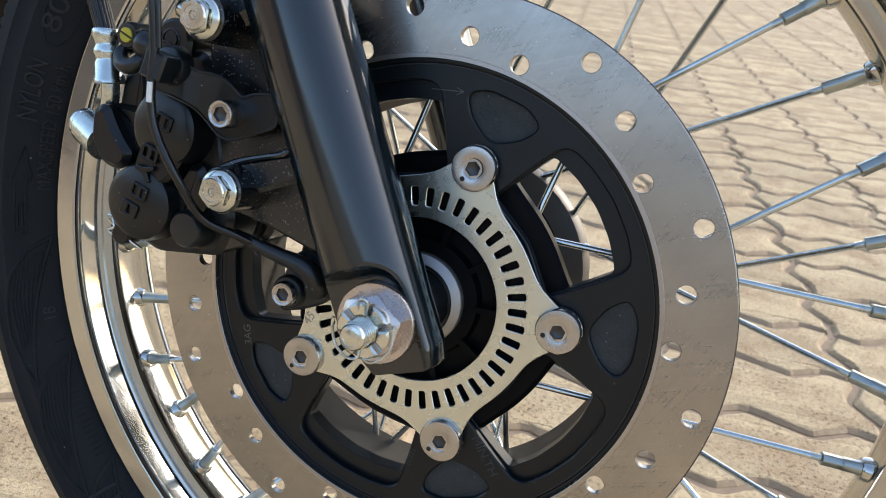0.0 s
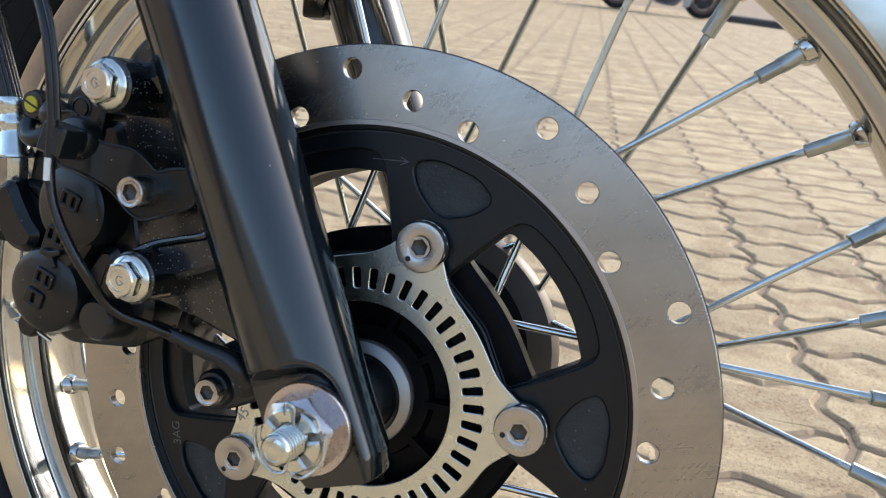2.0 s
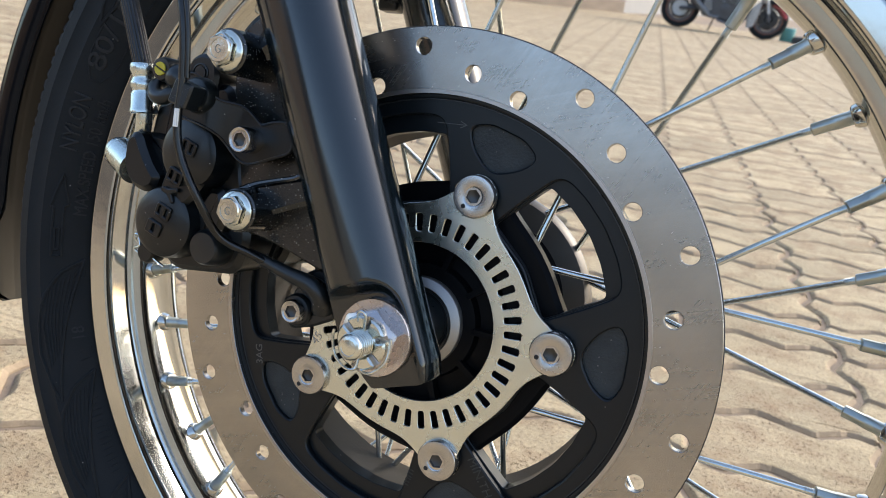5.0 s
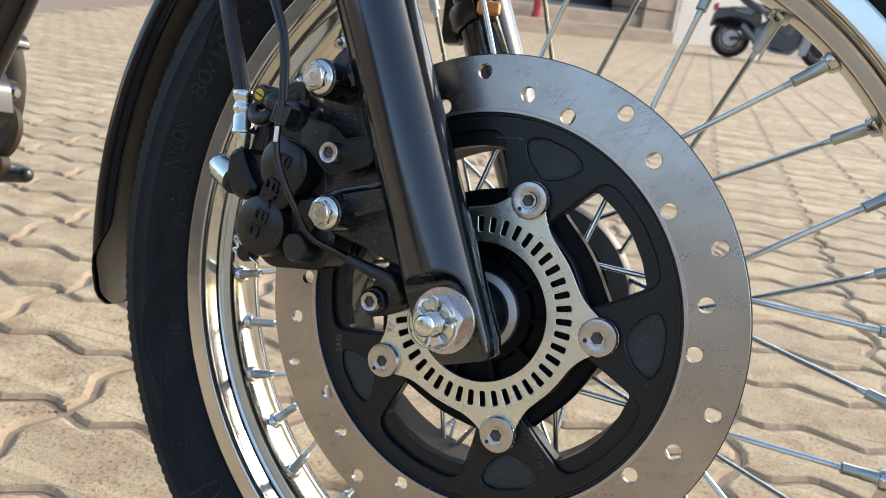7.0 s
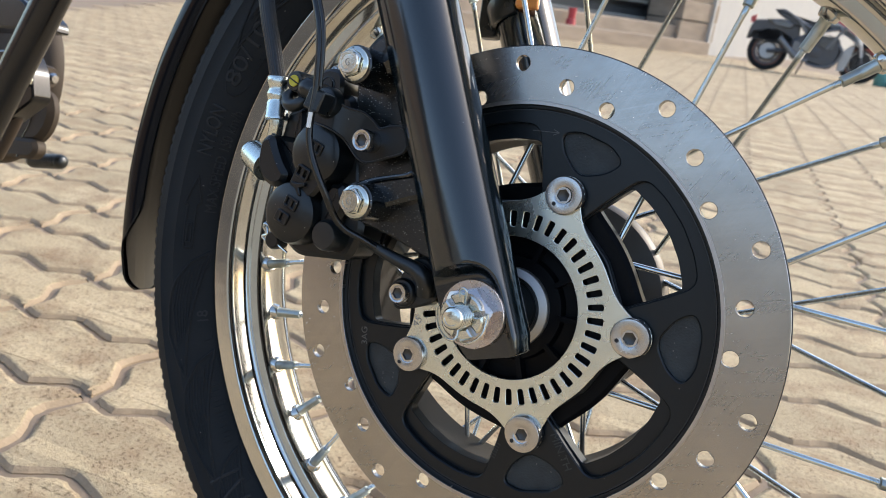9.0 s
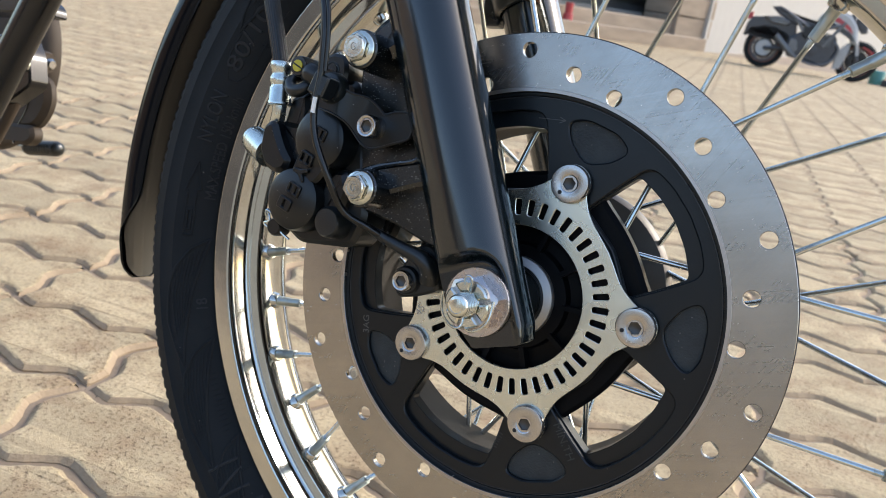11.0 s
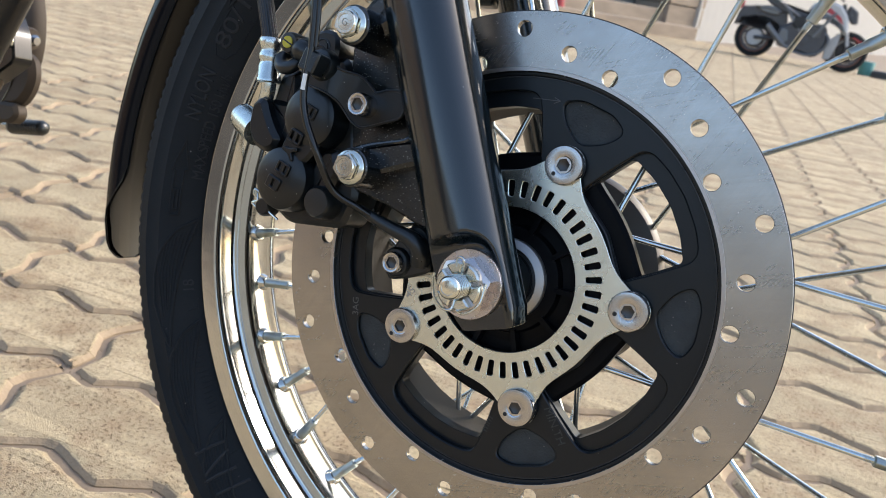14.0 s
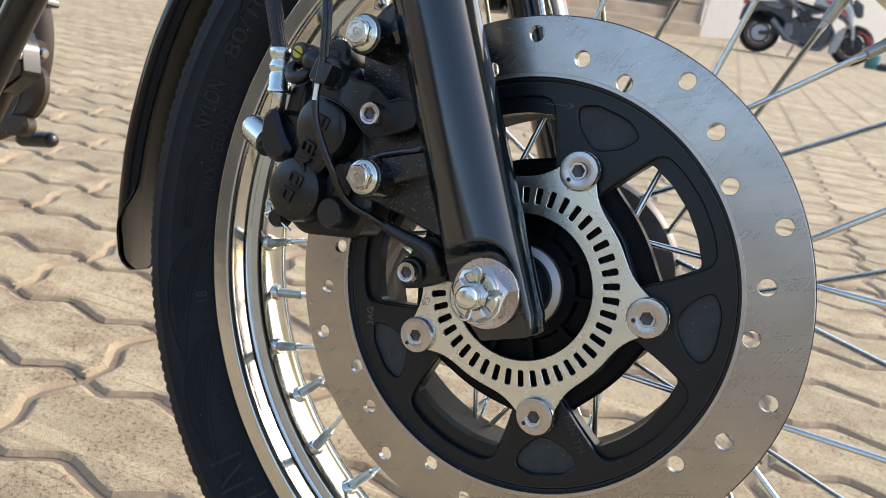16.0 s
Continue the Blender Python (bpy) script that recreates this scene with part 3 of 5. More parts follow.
def window(k, inner, outer, side_in, side_out, r):
    a = 35 - 72 * k
    pts = [polar(inner, a + side_in), polar((inner + outer) / 2, a + (side_in + side_out) / 2 - 0.4), polar(outer - 0.001, a + side_out), polar(outer, a + side_out * 0.5), polar(outer + 0.0004, a), polar(outer, a - side_out * 0.5),
           polar(outer - 0.001, a - side_out), polar((inner + outer) / 2, a - (side_in + side_out) / 2 + 0.4), polar(inner, a - side_in), polar(inner - 0.001, a)]
    return rounded(pts, [0.002, 0.01, r, 0.004, 0.004, 0.004, r, 0.01, 0.002, 0.004], 6)


def pocket(k, grow=0.0):
    a = 71 - 72 * k
    base = [(0.0838 - grow, 0.0), (0.0930, 8.2), (0.1030, 11.0), (0.1068 + grow, 5.0), (0.1068 + grow, -5.0), (0.1030, -11.0), (0.0930, -8.2)]
    return rounded([polar(r, a + (o * (1 + grow * 40))) for r, o in base], [0.007, 0.004, 0.007, 0.004, 0.004, 0.007, 0.004], 5)


face = [circle(0.1140, 160), circle(0.0600, 90)] + [window(k, 0.0640, 0.1065, 24.5, 17.5, 0.0105) for k in range(5)] + [pocket(k) for k in range(5)]
part("carrier", plate(face, 0.0040, 0.0042, 0.0007), M_CARRIER, rotor, "satin black disc carrier with five arms and recesses")
back = [circle(0.1170, 160), circle(0.0600, 90)] + [window(k, 0.0640, 0.0978, 24.0, 18.0, 0.003) for k in range(5)]
part("carrier_web", plate(back, 0.0080, 0.0085, 0.0003), M_CARRIER, rotor)
for k in range(5):
    part("recess", plate([pocket(k, 0.0004)], 0.0070, 0.0010), M_POCKET, rotor)
bm = bmesh.new()
lathe(bm, [(0.0985, 0.0158), (0.0970, 0.0398), (0.1010, 0.0413), (0.1100, 0.0218), (0.1120, 0.0128)], SIDE, 160, True)
part("carrier_bell", bm, M_BELL, rotor, "bare brown-grey inner wall")
bm = bmesh.new()
lathe(bm, [(0.1138, -0.0046), (0.1142, -0.0034), (0.1158, -0.0030), (0.1172, -0.0036), (0.1172, -0.009)], OUT, 160)
part("carrier_rim", bm, M_CARRIER, rotor)
# the carrier lip's highlight, put into the colour of a paler ring
bm = bmesh.new()
lathe(bm, [(0.1130, -0.0042), (0.1133, -0.0037), (0.1137, -0.0037), (0.1140, -0.0042)], OUT, 160)
part("highlight_lip", bm, M_LIP, rotor, "thin lip line, its highlight put into a paler grey")


def etched(text, size, x, z, turn, y, material, parent, depth=0.00015):
    me = words(text, size, depth)
    me.transform(Matrix.Translation((x, y, z)) @ OUT @ Matrix.Rotation(radians(turn), 4, "Z"))
    part("marking", me, material, parent)


etched("3AG", 0.0062, -0.0955, -0.0445, 98, 0.0040, M_MARK, rotor)
etched("MIN.TH", 0.0066, 0.0365, -0.0655, -56, 0.0040, M_POCKET, rotor)
etched("mm", 0.0066, 0.0020, -0.0900, 75, 0.0040, M_POCKET, rotor)
bm = bmesh.new()
for a, b in (((-0.003, 0.1020), (0.0130, 0.1020)), ((0.0130, 0.1020), (0.0095, 0.1036)), ((0.0130, 0.1020), (0.0095, 0.1004))):
    sweep(bm, [(a[0], 0.0040, a[1]), (b[0], 0.0040, b[1])], 0.00022, 6, False)
part("arrow_mark", bm, M_MARK, rotor)

# slotted speed ring and the five disc bolts
ring = []
for k in range(5):
    a0 = 70.9 - 72 * k
    one = []
    for t in range(0, 101, 20):
        q = radians(t)
        x, z = 0.0722 + 0.0108 * math.cos(q), 0.0108 * math.sin(q)
        one.append((math.hypot(x, z), math.degrees(math.atan2(z, x))))
    one += [(0.0685, 10.8), (0.0662, 13.0), (0.0643, 15.6), (0.0629, 18.4), (0.0620, 21.6), (0.0615, 25.5), (0.0613, 30.5), (0.0613, 36)]
    lobe = [(r, a) for r, a in one] 
    ring += [polar(r, a0 + a) for r, a in reversed(lobe[:-1])] + [polar(r, a0 - a) for r, a in lobe[1:]]
slots = []
for i in range(43):
    a = 3.3 + i * 360 / 43
    c, s = polar(1, a)
    box = [(0.0469, -0.0016), (0.0559, -0.0018), (0.0559, 0.0018), (0.0469, 0.0016)]
    slots.append(rounded([(u * c - v * s, u * s + v * c) for u, v in box], 0.0011, 3))
abs_ring = part("speed_ring", plate([ring, circle(0.0413, 110)] + slots, -0.0005, 0.0019, 0.0003), M_ZINC, bike, "zinc-plated slotted speed sensor ring")
etched("45", 0.0070, -0.0590, -0.0235, 60, -0.0005, M_SEAL, abs_ring)


def socket_head(x, z, y, r, h, af, material, parent, name, dome=0.0, m=None):
    """A round bolt head with a hexagon socket; its seat at y, pointing out."""
    m = m or at_wheel(x, z, y)
    bm = bmesh.new()
    ri = af * 0.70
    lathe(bm, [(r, -0.002), (r, h - 0.0008 - dome), (r - 0.0006, h - dome), (ri + 0.0009, h), (ri, h - 0.0005)], m, 40)
    hexa = hex_points(af, 12)
    outer = circle(ri, 24)
    me = plate([outer, hexa], 0, 0.0040)
    me.transform(m @ OUT.inverted() @ Matrix.Translation((0, -h + 0.0005, 0)))
    bm.from_mesh(me)
    ob = part(name, bm, material, parent)
    bm = bmesh.new()
    lathe(bm, [(0.0, h - 0.0034), (af * 0.3, h - 0.0030), (af * 0.62, h - 0.0024)], m, 24)
    part("hex_socket", bm, M_SOCKET, parent)
    return ob


for k, dot in enumerate(((-0.0045, -0.0052), (-0.0064, -0.0024), (-0.0050, -0.0048), (-0.0048, -0.0056), (-0.0049, -0.0050))):
    x, z = polar(0.0720, 70.9 - 72 * k)
    socket_head(x, z, -0.0005, 0.0108, 0.0040, 0.0064, M_BOLT, abs_ring, "disc_bolt", 0.0007)
    bm = bmesh.new()
    lathe(bm, [(0.0, 0.0001), (0.0012, 0.0001), (0.0012, -0.0006)], at_wheel(x + dot[0], z + dot[1], -0.0044), 12)
    part("paint_dot", bm, M_HOLE, abs_ring)
    bm = bmesh.new()
    lathe(bm, [(0.0105, -0.0070), (0.0105, -0.0010), (0.0, -0.0010)], at_wheel(x, z, 0.0), 28)
    part("bolt_pad", bm, M_CARRIER, rotor)

# fork legs
AX = Vector((-0.380, 0, 0.925)).normalized()
PX = Vector((0.925, 0, 0.380)).normalized()


FORK0 = Vector((0.0015, 0, 0.0))
R = 0.0222


def loft(bm, sections, mirror=False, n=48):
    """A leg from sections (s along it, half width, y front, y back, squareness)."""
    rings = []
    for s, hw, yf, yb, e in sections:
        ring = []
        for i in range(n):
            t = 2 * math.pi * i / n
            c, q = math.cos(t), math.sin(t)
            c, q = math.copysign(abs(c) ** (2 / e), c), math.copysign(abs(q) ** (2 / e), q)
            p = FORK0 + AX * s + PX * hw * c
            y = (yf + yb) / 2 + (yb - yf) / 2 * q
            ring.append(bm.verts.new((p.x - 0.0035, 0.113 - y, p.z) if mirror else (p.x, y, p.z)))
        rings.append(ring)
    for a, b in zip(rings, rings[1:]):
        for i in range(n):
            bm.faces.new((a[i], a[(i + 1) % n], b[(i + 1) % n], b[i]))
    bm.faces.new(rings[0])
    bm.faces.new(rings[-1])
    return bm


LEG = [(-0.0210, 0.0172, -0.0540, -0.0202, 2.2), (-0.0204, 0.0195, -0.0562, -0.0178, 2.2), (-0.0190, 0.0210, -0.0578, -0.0163, 2.1), (-0.0150, R, -0.0588, -0.0152, 2.0), (0.0400, R, -0.0592, -0.0148, 2), (0.42, R, -0.0592, -0.0148, 2)]


def lug_leg():
    """The near leg, its lower end pressed flat round the axle, under a soft arch."""
    bm = bmesh.new()
    n, rings = 120, []
    levels = [-0.0210, -0.0207, -0.0204, -0.0197] + [-0.0190 + 0.0012 * i for i in range(70)] + [0.42]
    for s in levels:
        for lo, hi in zip(LEG, LEG[1:]):
            if lo[0] <= s <= hi[0]:
                k = (s - lo[0]) / (hi[0] - lo[0])
                _, hw, yf, yb, e = [p + (q - p) * k for p, q in zip(lo, hi)]
        ring = []
        for i in range(n):
            t = 2 * math.pi * i / n
            c, q = math.cos(t), math.sin(t)
            c, q = math.copysign(abs(c) ** (2 / e), c), math.copysign(abs(q) ** (2 / e), q)
            u = hw * c
            if s < 0.006 and u < 0:  # the rear edge slants in towards the foot
                k = min(1.0, (0.006 - s) / 0.026)
                u *= 1 - 0.44 * k
            p = FORK0 + AX * (s - (0.0016 * (u / hw + 1) if s < -0.019 else 0.0)) + PX * u
            y = (yf + yb) / 2 + (yb - yf) / 2 * q
            if y < -0.0470:
                f = (abs(u + 0.0005) / (0.0178 if u > -0.0005 else 0.040)) ** 3.0 + (max(0.0, s) / 0.0245) ** 3.0
                w = min(1.0, max(0.0, (1.50 - f) / 0.85))
                w = w * w * (3 - 2 * w)
                y = y + (-0.0470 - y) * w
            ring.append(bm.verts.new((p.x, y, p.z)))
        rings.append(ring)
    for a, b in zip(rings, rings[1:]):
        for i in range(n):
            bm.faces.new((a[i], a[(i + 1) % n], b[(i + 1) % n], b[i]))
    bm.faces.new(rings[0])
    bm.faces.new(rings[-1])
    return bm


fork = part("fork_leg", lug_leg(), M_FORK, bike, "satin black fork leg with flattened axle lug", 50)
fork2 = part("fork_leg", loft(bmesh.new(), LEG, True), M_FORK, bike)
bm = bmesh.new()
c0 = FORK0 + AX * 0.2190 + Vector((-0.0035, 0.1500, 0))
band = []
for k in range(25):
    a = radians(85 + 175 * k / 24)
    d = PX * math.cos(a) - Vector((0, math.sin(a), 0))
    band.append([bm.verts.new(c0 + d * r + AX * h) for r, h in ((0.0236, -0.009), (0.0262, -0.0085), (0.0272, -0.006), (0.0272, 0.006), (0.0262, 0.0085), (0.0236, 0.009))])
for p, q in zip(band, band[1:]):
    for k in range(6):
        bm.faces.new((p[k], p[(k + 1) % 6], q[(k + 1) % 6], q[k]))
bm.faces.new(band[0])
bm.faces.new(band[-1])
prism(bm, rounded([(-0.008, -0.010), (0.008, -0.010), (0.008, 0.028), (-0.008, 0.028)], 0.003), -0.006, 0.006, along(c0 - PX * 0.029 - AX * 0.002, (0, -1, 0)), 0.0015)
part("fork_clamp", bm, M_RUBBER, fork2)
bm = bmesh.new()
prism(bm, rounded([(-0.0085, -0.0045), (0.0085, -0.0045), (0.0085, 0.0045), (-0.0085, 0.0045)], 0.002), 0, 0.006, along(c0 + PX * 0.0117 - AX * 0.005 + Vector((0, -0.0215, 0)), (0.25, -1, 0.1)), 0.001)
part("reflector", bm, M_AMBER, fork2, "amber side reflector")

# axle end: washer, castle nut, stud, split pin
AXLE = (0.0008, 0.0012)
bm = bmesh.new()
lathe(bm, [(0.0, 0.0), (0.0176, 0.0), (0.0182, 0.0006), (0.0182, 0.0030), (0.0178, 0.0036), (0.0, 0.0036)], at_wheel(*AXLE, -0.0469), 56)
axle = part("axle_washer", bm, M_WASHER, bike, "thick plated axle washer")
m = at_wheel(*AXLE, -0.0504)
bm = bmesh.new()
six = hex_points(0.0262, 18)
ring_ = []
for i in range(6):  # flats between corners that the chamfer rounds off
    p, q = Vector(six[i]), Vector(six[(i + 1) % 6])
    ring_ += [tuple(p + (q - p) * t) for t in (0.02, 0.2, 0.4, 0.6, 0.8, 0.98)]
tops = []
for z_of, grow in ((lambda r: 0.0, 1.0), (lambda r: 0.0074 - max(0.0, r - 0.0131) * 0.62, 1.0), (lambda r: 0.0084, 0.0)):
    tops.append([bm.verts.new(m @ Vector((*(Vector(p) if grow else Vector(p).normalized() * 0.0118), z_of(Vector(p).length)))) for p in ring_])
for a, b in zip(tops, tops[1:]):
    for i in range(36):
        bm.faces.new((a[i], a[(i + 1) % 36], b[(i + 1) % 36], b[i]))
bm.faces.new(tops[-1])
bm.faces.new(tops[0])
part("castle_nut", bm, M_WASHER, axle, "plated castle nut", 24)
for i in range(6):
    a = 18 + 30 + 60 * i
    seg = [polar(0.0068, a - 20), polar(0.0118, a - 23), polar(0.0121, a - 12), polar(0.0122, a), polar(0.0121, a + 12), polar(0.0118, a + 23), polar(0.0068, a + 20), polar(0.0064, a)]
    bm = bmesh.new()
    prism(bm, seg, 0.0080, 0.0128, m, 0.0009)
    part("crown_tooth", bm, M_YZINC, axle)
bm = bmesh.new()
prof = [(0.0058, 0.0)]
for j in range(8):
    prof += [(0.0061, 0.0076 + j * 0.0018), (0.0060, 0.0080 + j * 0.0018), (0.0051, 0.0086 + j * 0.0018), (0.0051, 0.0089 + j * 0.0018)]
prof += [(0.0058, 0.0216), (0.0056, 0.0222), (0.0049, 0.0230), (0.0036, 0.0234), (0.0034, 0.0232), (0.0016, 0.0235), (0.0, 0.0235)]
lathe(bm, prof, m, 32)
part("axle_stud", bm, M_YZINC, axle, "threaded stud", 30)
bm = bmesh.new()
W = lambda u, v, h: (AXLE[0] + u, -0.0504 - h, AXLE[1] + v)
sweep(bm, [W(-0.0012, -0.0060, 0.0112), W(-0.0010, 0.0050, 0.0112), W(-0.0022, 0.0095, 0.0122), W(-0.0018, 0.0132, 0.0136), W(0.0002, 0.0146, 0.0140), W(0.0018, 0.0130, 0.0136), W(0.0012, 0.0085, 0.0122), W(0.0008, 0.0050, 0.0112), W(0.0010, -0.0060, 0.0112)], 0.0007, 8)
sweep(bm, [W(-0.0010, -0.0060, 0.0112), W(-0.0014, -0.0118, 0.0120), W(-0.0060, -0.0124, 0.0130), W(-0.0112, -0.0074, 0.0138), W(-0.0130, 0.0005, 0.0142), W(-0.0124, 0.0045, 0.0146)], 0.0007, 8)
sweep(bm, [W(0.0010, -0.0060, 0.0112), W(0.0016, -0.0120, 0.0120), W(0.0064, -0.0124, 0.0122), W(0.0118, -0.0072, 0.0112), W(0.0132, -0.0010, 0.0102), W(0.0134, 0.0040, 0.0098)], 0.0007, 8)
part("split_pin", bm, M_SPOKE, axle, "bent steel split pin")

# calliper bracket cast on the fork leg
bm = bmesh.new()
arm = [(-0.0872, 0.1438), (-0.1016, 0.1252), (-0.1040, 0.1150), (-0.1017, 0.0907), (-0.0982, 0.0578), (-0.1010, 0.0454), (-0.0903, 0.0348), (-0.0680, 0.0308), (-0.0402, 0.0210), (-0.0200, 0.0260), (-0.0500, 0.1100), (-0.0650, 0.1500)]
prism(bm, rounded(arm, 0.004, 3), 0.010, 0.029, OUT, 0.0015)
bracket = part("calliper_bracket", bm, M_CAST, fork, "black cast bracket speckled with dust")
for x, z, top in ((-0.0782, 0.0485, 0.0527), (-0.0868, 0.1226, 0.0577)):
    bm = bmesh.new()
    lathe(bm, [(0.0125, 0.020), (0.0112, 0.030), (0.0106, top - 0.001), (0.0096, top), (0.0, top)], at_wheel(x, z, 0), 28)
    part("bracket_boss", bm, M_CAST, bracket)
bm = bmesh.new()
prism(bm, rounded([(-0.0860, 0.0570), (-0.0780, 0.0612), (-0.0550, 0.0672), (-0.0440, 0.0690), (-0.0430, 0.0560), (-0.0500, 0.0540), (-0.0785, 0.0432), (-0.0840, 0.0435)], 0.0025, 4), 0.022, 0.0400, OUT, 0.0022)
part("cast_arm", bm, M_CAST, bracket)
bm = bmesh.new()
sweep(bm, [(-0.0840, -0.0410, 0.0568), (-0.0770, -0.0402, 0.0610), (-0.0660, -0.0400, 0.0643), (-0.0540, -0.0400, 0.0674), (-0.0520, -0.0370, 0.0720), (-0.0540, -0.0290, 0.0800)], [0.0030, 0.0017, 0.0013, 0.0014, 0.0014, 0.0010], 8)
part("cast_rib", bm, M_CAST, bracket)
bm = bmesh.new()
prism(bm, rounded([(-0.0930, 0.1310), (-0.0870, 0.1390), (-0.0770, 0.1465), (-0.0660, 0.1550), (-0.0560, 0.1350), (-0.0780, 0.1195), (-0.0850, 0.1130)], 0.005, 5), 0.020, 0.0455, OUT, 0.0045)
part("cast_arm", bm, M_CAST, bracket)


def flange_bolt(x, z, y, parent, turn=10):
    m = at_wheel(x, z, y)
    bm = bmesh.new()
    lathe(bm, [(0.0, -0.002), (0.0096, -0.002), (0.0098, 0.0006), (0.0090, 0.0018), (0.0070, 0.0024)], m, 36)
    prism(bm, rounded(hex_points(0.0135, turn), 0.0006, 2), 0.001, 0.0060, m, 0.0006)
    lathe(bm, [(0.0064, 0.0058), (0.0058, 0.0068), (0.0044, 0.0068), (0.0042, 0.0064), (0.0, 0.0065)], m, 32)
    b = part("flange_bolt", bm, M_YZINC, parent, "zinc-plated hexagon flange bolt")
    bm = bmesh.new()
    sweep(bm, [(x + 0.0012, y - 0.0066, z + 0.0014), (x - 0.0006, y - 0.0066, z + 0.0018), (x - 0.0016, y - 0.0066, z), (x - 0.0002, y - 0.0066, z - 0.0018), (x + 0.0014, y - 0.0066, z - 0.0008), (x + 0.0002, y - 0.0066, z + 0.0002)], 0.0002, 6)
    me = mesh_of(bm)
    me.materials.append(M_DARKMARK)
    b.data.materials.append(M_DARKMARK)
    bm2 = bmesh.new()
    bm2.from_mesh(b.data)
    n0 = len(bm2.faces)
    bm2.from_mesh(me)
    for i, fc in enumerate(bm2.faces):
        if i >= n0:
            fc.material_index = 1
    bm2.to_mesh(b.data)
    bm2.free()
    return b


flange_bolt(-0.0782, 0.0485, -0.0525, bracket, 14)
flange_bolt(-0.0868, 0.1226, -0.0575, bracket, 22)

# brake calliper
LOW, UPP = (-0.1305, 0.0345), (-0.1166, 0.0719)
bm = bmesh.new()
body = [(-0.1500, 0.0480), (-0.1465, 0.0170), (-0.1330, 0.0080), (-0.0930, 0.0115), (-0.0860, 0.0300), (-0.0920, 0.0600), (-0.0970, 0.0900), (-0.1060, 0.1100), (-0.1250, 0.1040), (-0.1420, 0.0860)]
prism(bm, rounded(body, 0.006, 4), 0.006, 0.030, OUT, 0.003)
prism(bm, rounded(body, 0.006, 4), -0.036, -0.012, OUT, 0.003)
prism(bm, rounded([(-0.1530, 0.0460), (-0.1640, 0.0560), (-0.1560, 0.0950), (-0.1420, 0.1000), (-0.1400, 0.0860), (-0.1500, 0.0480)], 0.004, 3), -0.034, 0.026, OUT, 0.003)
calliper = part("brake_calliper", bm, M_CAL, bike, "black two-piston brake calliper with raised mark")
for (x, z), r in ((LOW, 0.0190), (UPP, 0.0182)):
    bm = bmesh.new()
    lathe(bm, [(r + 0.0008, 0.022), (r, 0.040), (r - 0.0012, 0.0435), (r - 0.004, 0.0450), (0.0, 0.0452)], at_wheel(x, z, 0), 48)
    part("piston_housing", bm, M_CAL, calliper)
bm = bmesh.new()
prism(bm, rounded([(-0.1350, 0.0500), (-0.1250, 0.0400), (-0.1140, 0.0470), (-0.1060, 0.0580), (-0.1120, 0.0660), (-0.1290, 0.0660)], 0.003, 3), 0.026, 0.0440, OUT, 0.002)
part("housing_web", bm, M_CAL, calliper)
bm = bmesh.new()
prism(bm, rounded([(-0.1130, 0.0230), (-0.1010, 0.0300), (-0.0960, 0.0430), (-0.1000, 0.0560), (-0.1080, 0.0560), (-0.1160, 0.0440)], 0.003, 4), 0.024, 0.0370, OUT, 0.003)
part("housing_web", bm, M_CAL, calliper)
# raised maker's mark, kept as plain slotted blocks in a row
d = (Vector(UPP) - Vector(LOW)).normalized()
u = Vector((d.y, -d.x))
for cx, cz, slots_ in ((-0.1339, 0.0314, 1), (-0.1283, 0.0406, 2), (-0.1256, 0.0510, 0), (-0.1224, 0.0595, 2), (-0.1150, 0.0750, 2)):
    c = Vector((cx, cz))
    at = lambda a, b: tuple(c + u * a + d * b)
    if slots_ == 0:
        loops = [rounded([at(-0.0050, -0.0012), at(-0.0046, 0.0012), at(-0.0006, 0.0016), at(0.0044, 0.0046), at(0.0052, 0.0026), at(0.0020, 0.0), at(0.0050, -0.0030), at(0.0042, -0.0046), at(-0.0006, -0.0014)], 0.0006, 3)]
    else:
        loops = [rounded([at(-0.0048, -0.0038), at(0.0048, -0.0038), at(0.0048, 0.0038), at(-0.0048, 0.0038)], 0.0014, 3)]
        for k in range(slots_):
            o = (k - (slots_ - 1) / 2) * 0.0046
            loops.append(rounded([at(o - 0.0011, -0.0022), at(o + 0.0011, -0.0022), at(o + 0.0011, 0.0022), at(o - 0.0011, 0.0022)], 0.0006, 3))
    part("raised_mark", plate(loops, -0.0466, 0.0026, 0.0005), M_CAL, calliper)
bm = bmesh.new()
lathe(bm, [(0.0108, 0.010), (0.0106, 0.026), (0.0100, 0.034), (0.0092, 0.0400), (0.0078, 0.0420), (0.0, 0.0425)], at_wheel(-0.1052, 0.0250, 0), 32)
part("slide_pin_boot", bm, M_RUBBER, calliper, "black rubber slide pin boot")
bm = bmesh.new()
ear = [(-0.1316, 0.1145), (-0.1281, 0.1206), (-0.1222, 0.1232), (-0.1126, 0.1218), (-0.1108, 0.1127), (-0.1131, 0.1000), (-0.1190, 0.0940), (-0.1290, 0.0960)]
prism(bm, rounded(ear, [0.003, 0.005, 0.005, 0.004, 0.003, 0.002, 0.002, 0.002], 4), 0.006, 0.0330, OUT, 0.002)
part("slide_pin_ear", bm, M_CAL, calliper)
bm = bmesh.new()
lathe(bm, [(0.0049, 0.0322), (0.0049, 0.0334), (0.0043, 0.0336), (0.0040, 0.0326), (0.0036, 0.0326), (0.0034, 0.0337), (0.0, 0.0338)], at_wheel(-0.1215, 0.1130, 0), 28)
part("slide_pin", bm, M_CAL, calliper)
bm = bmesh.new()
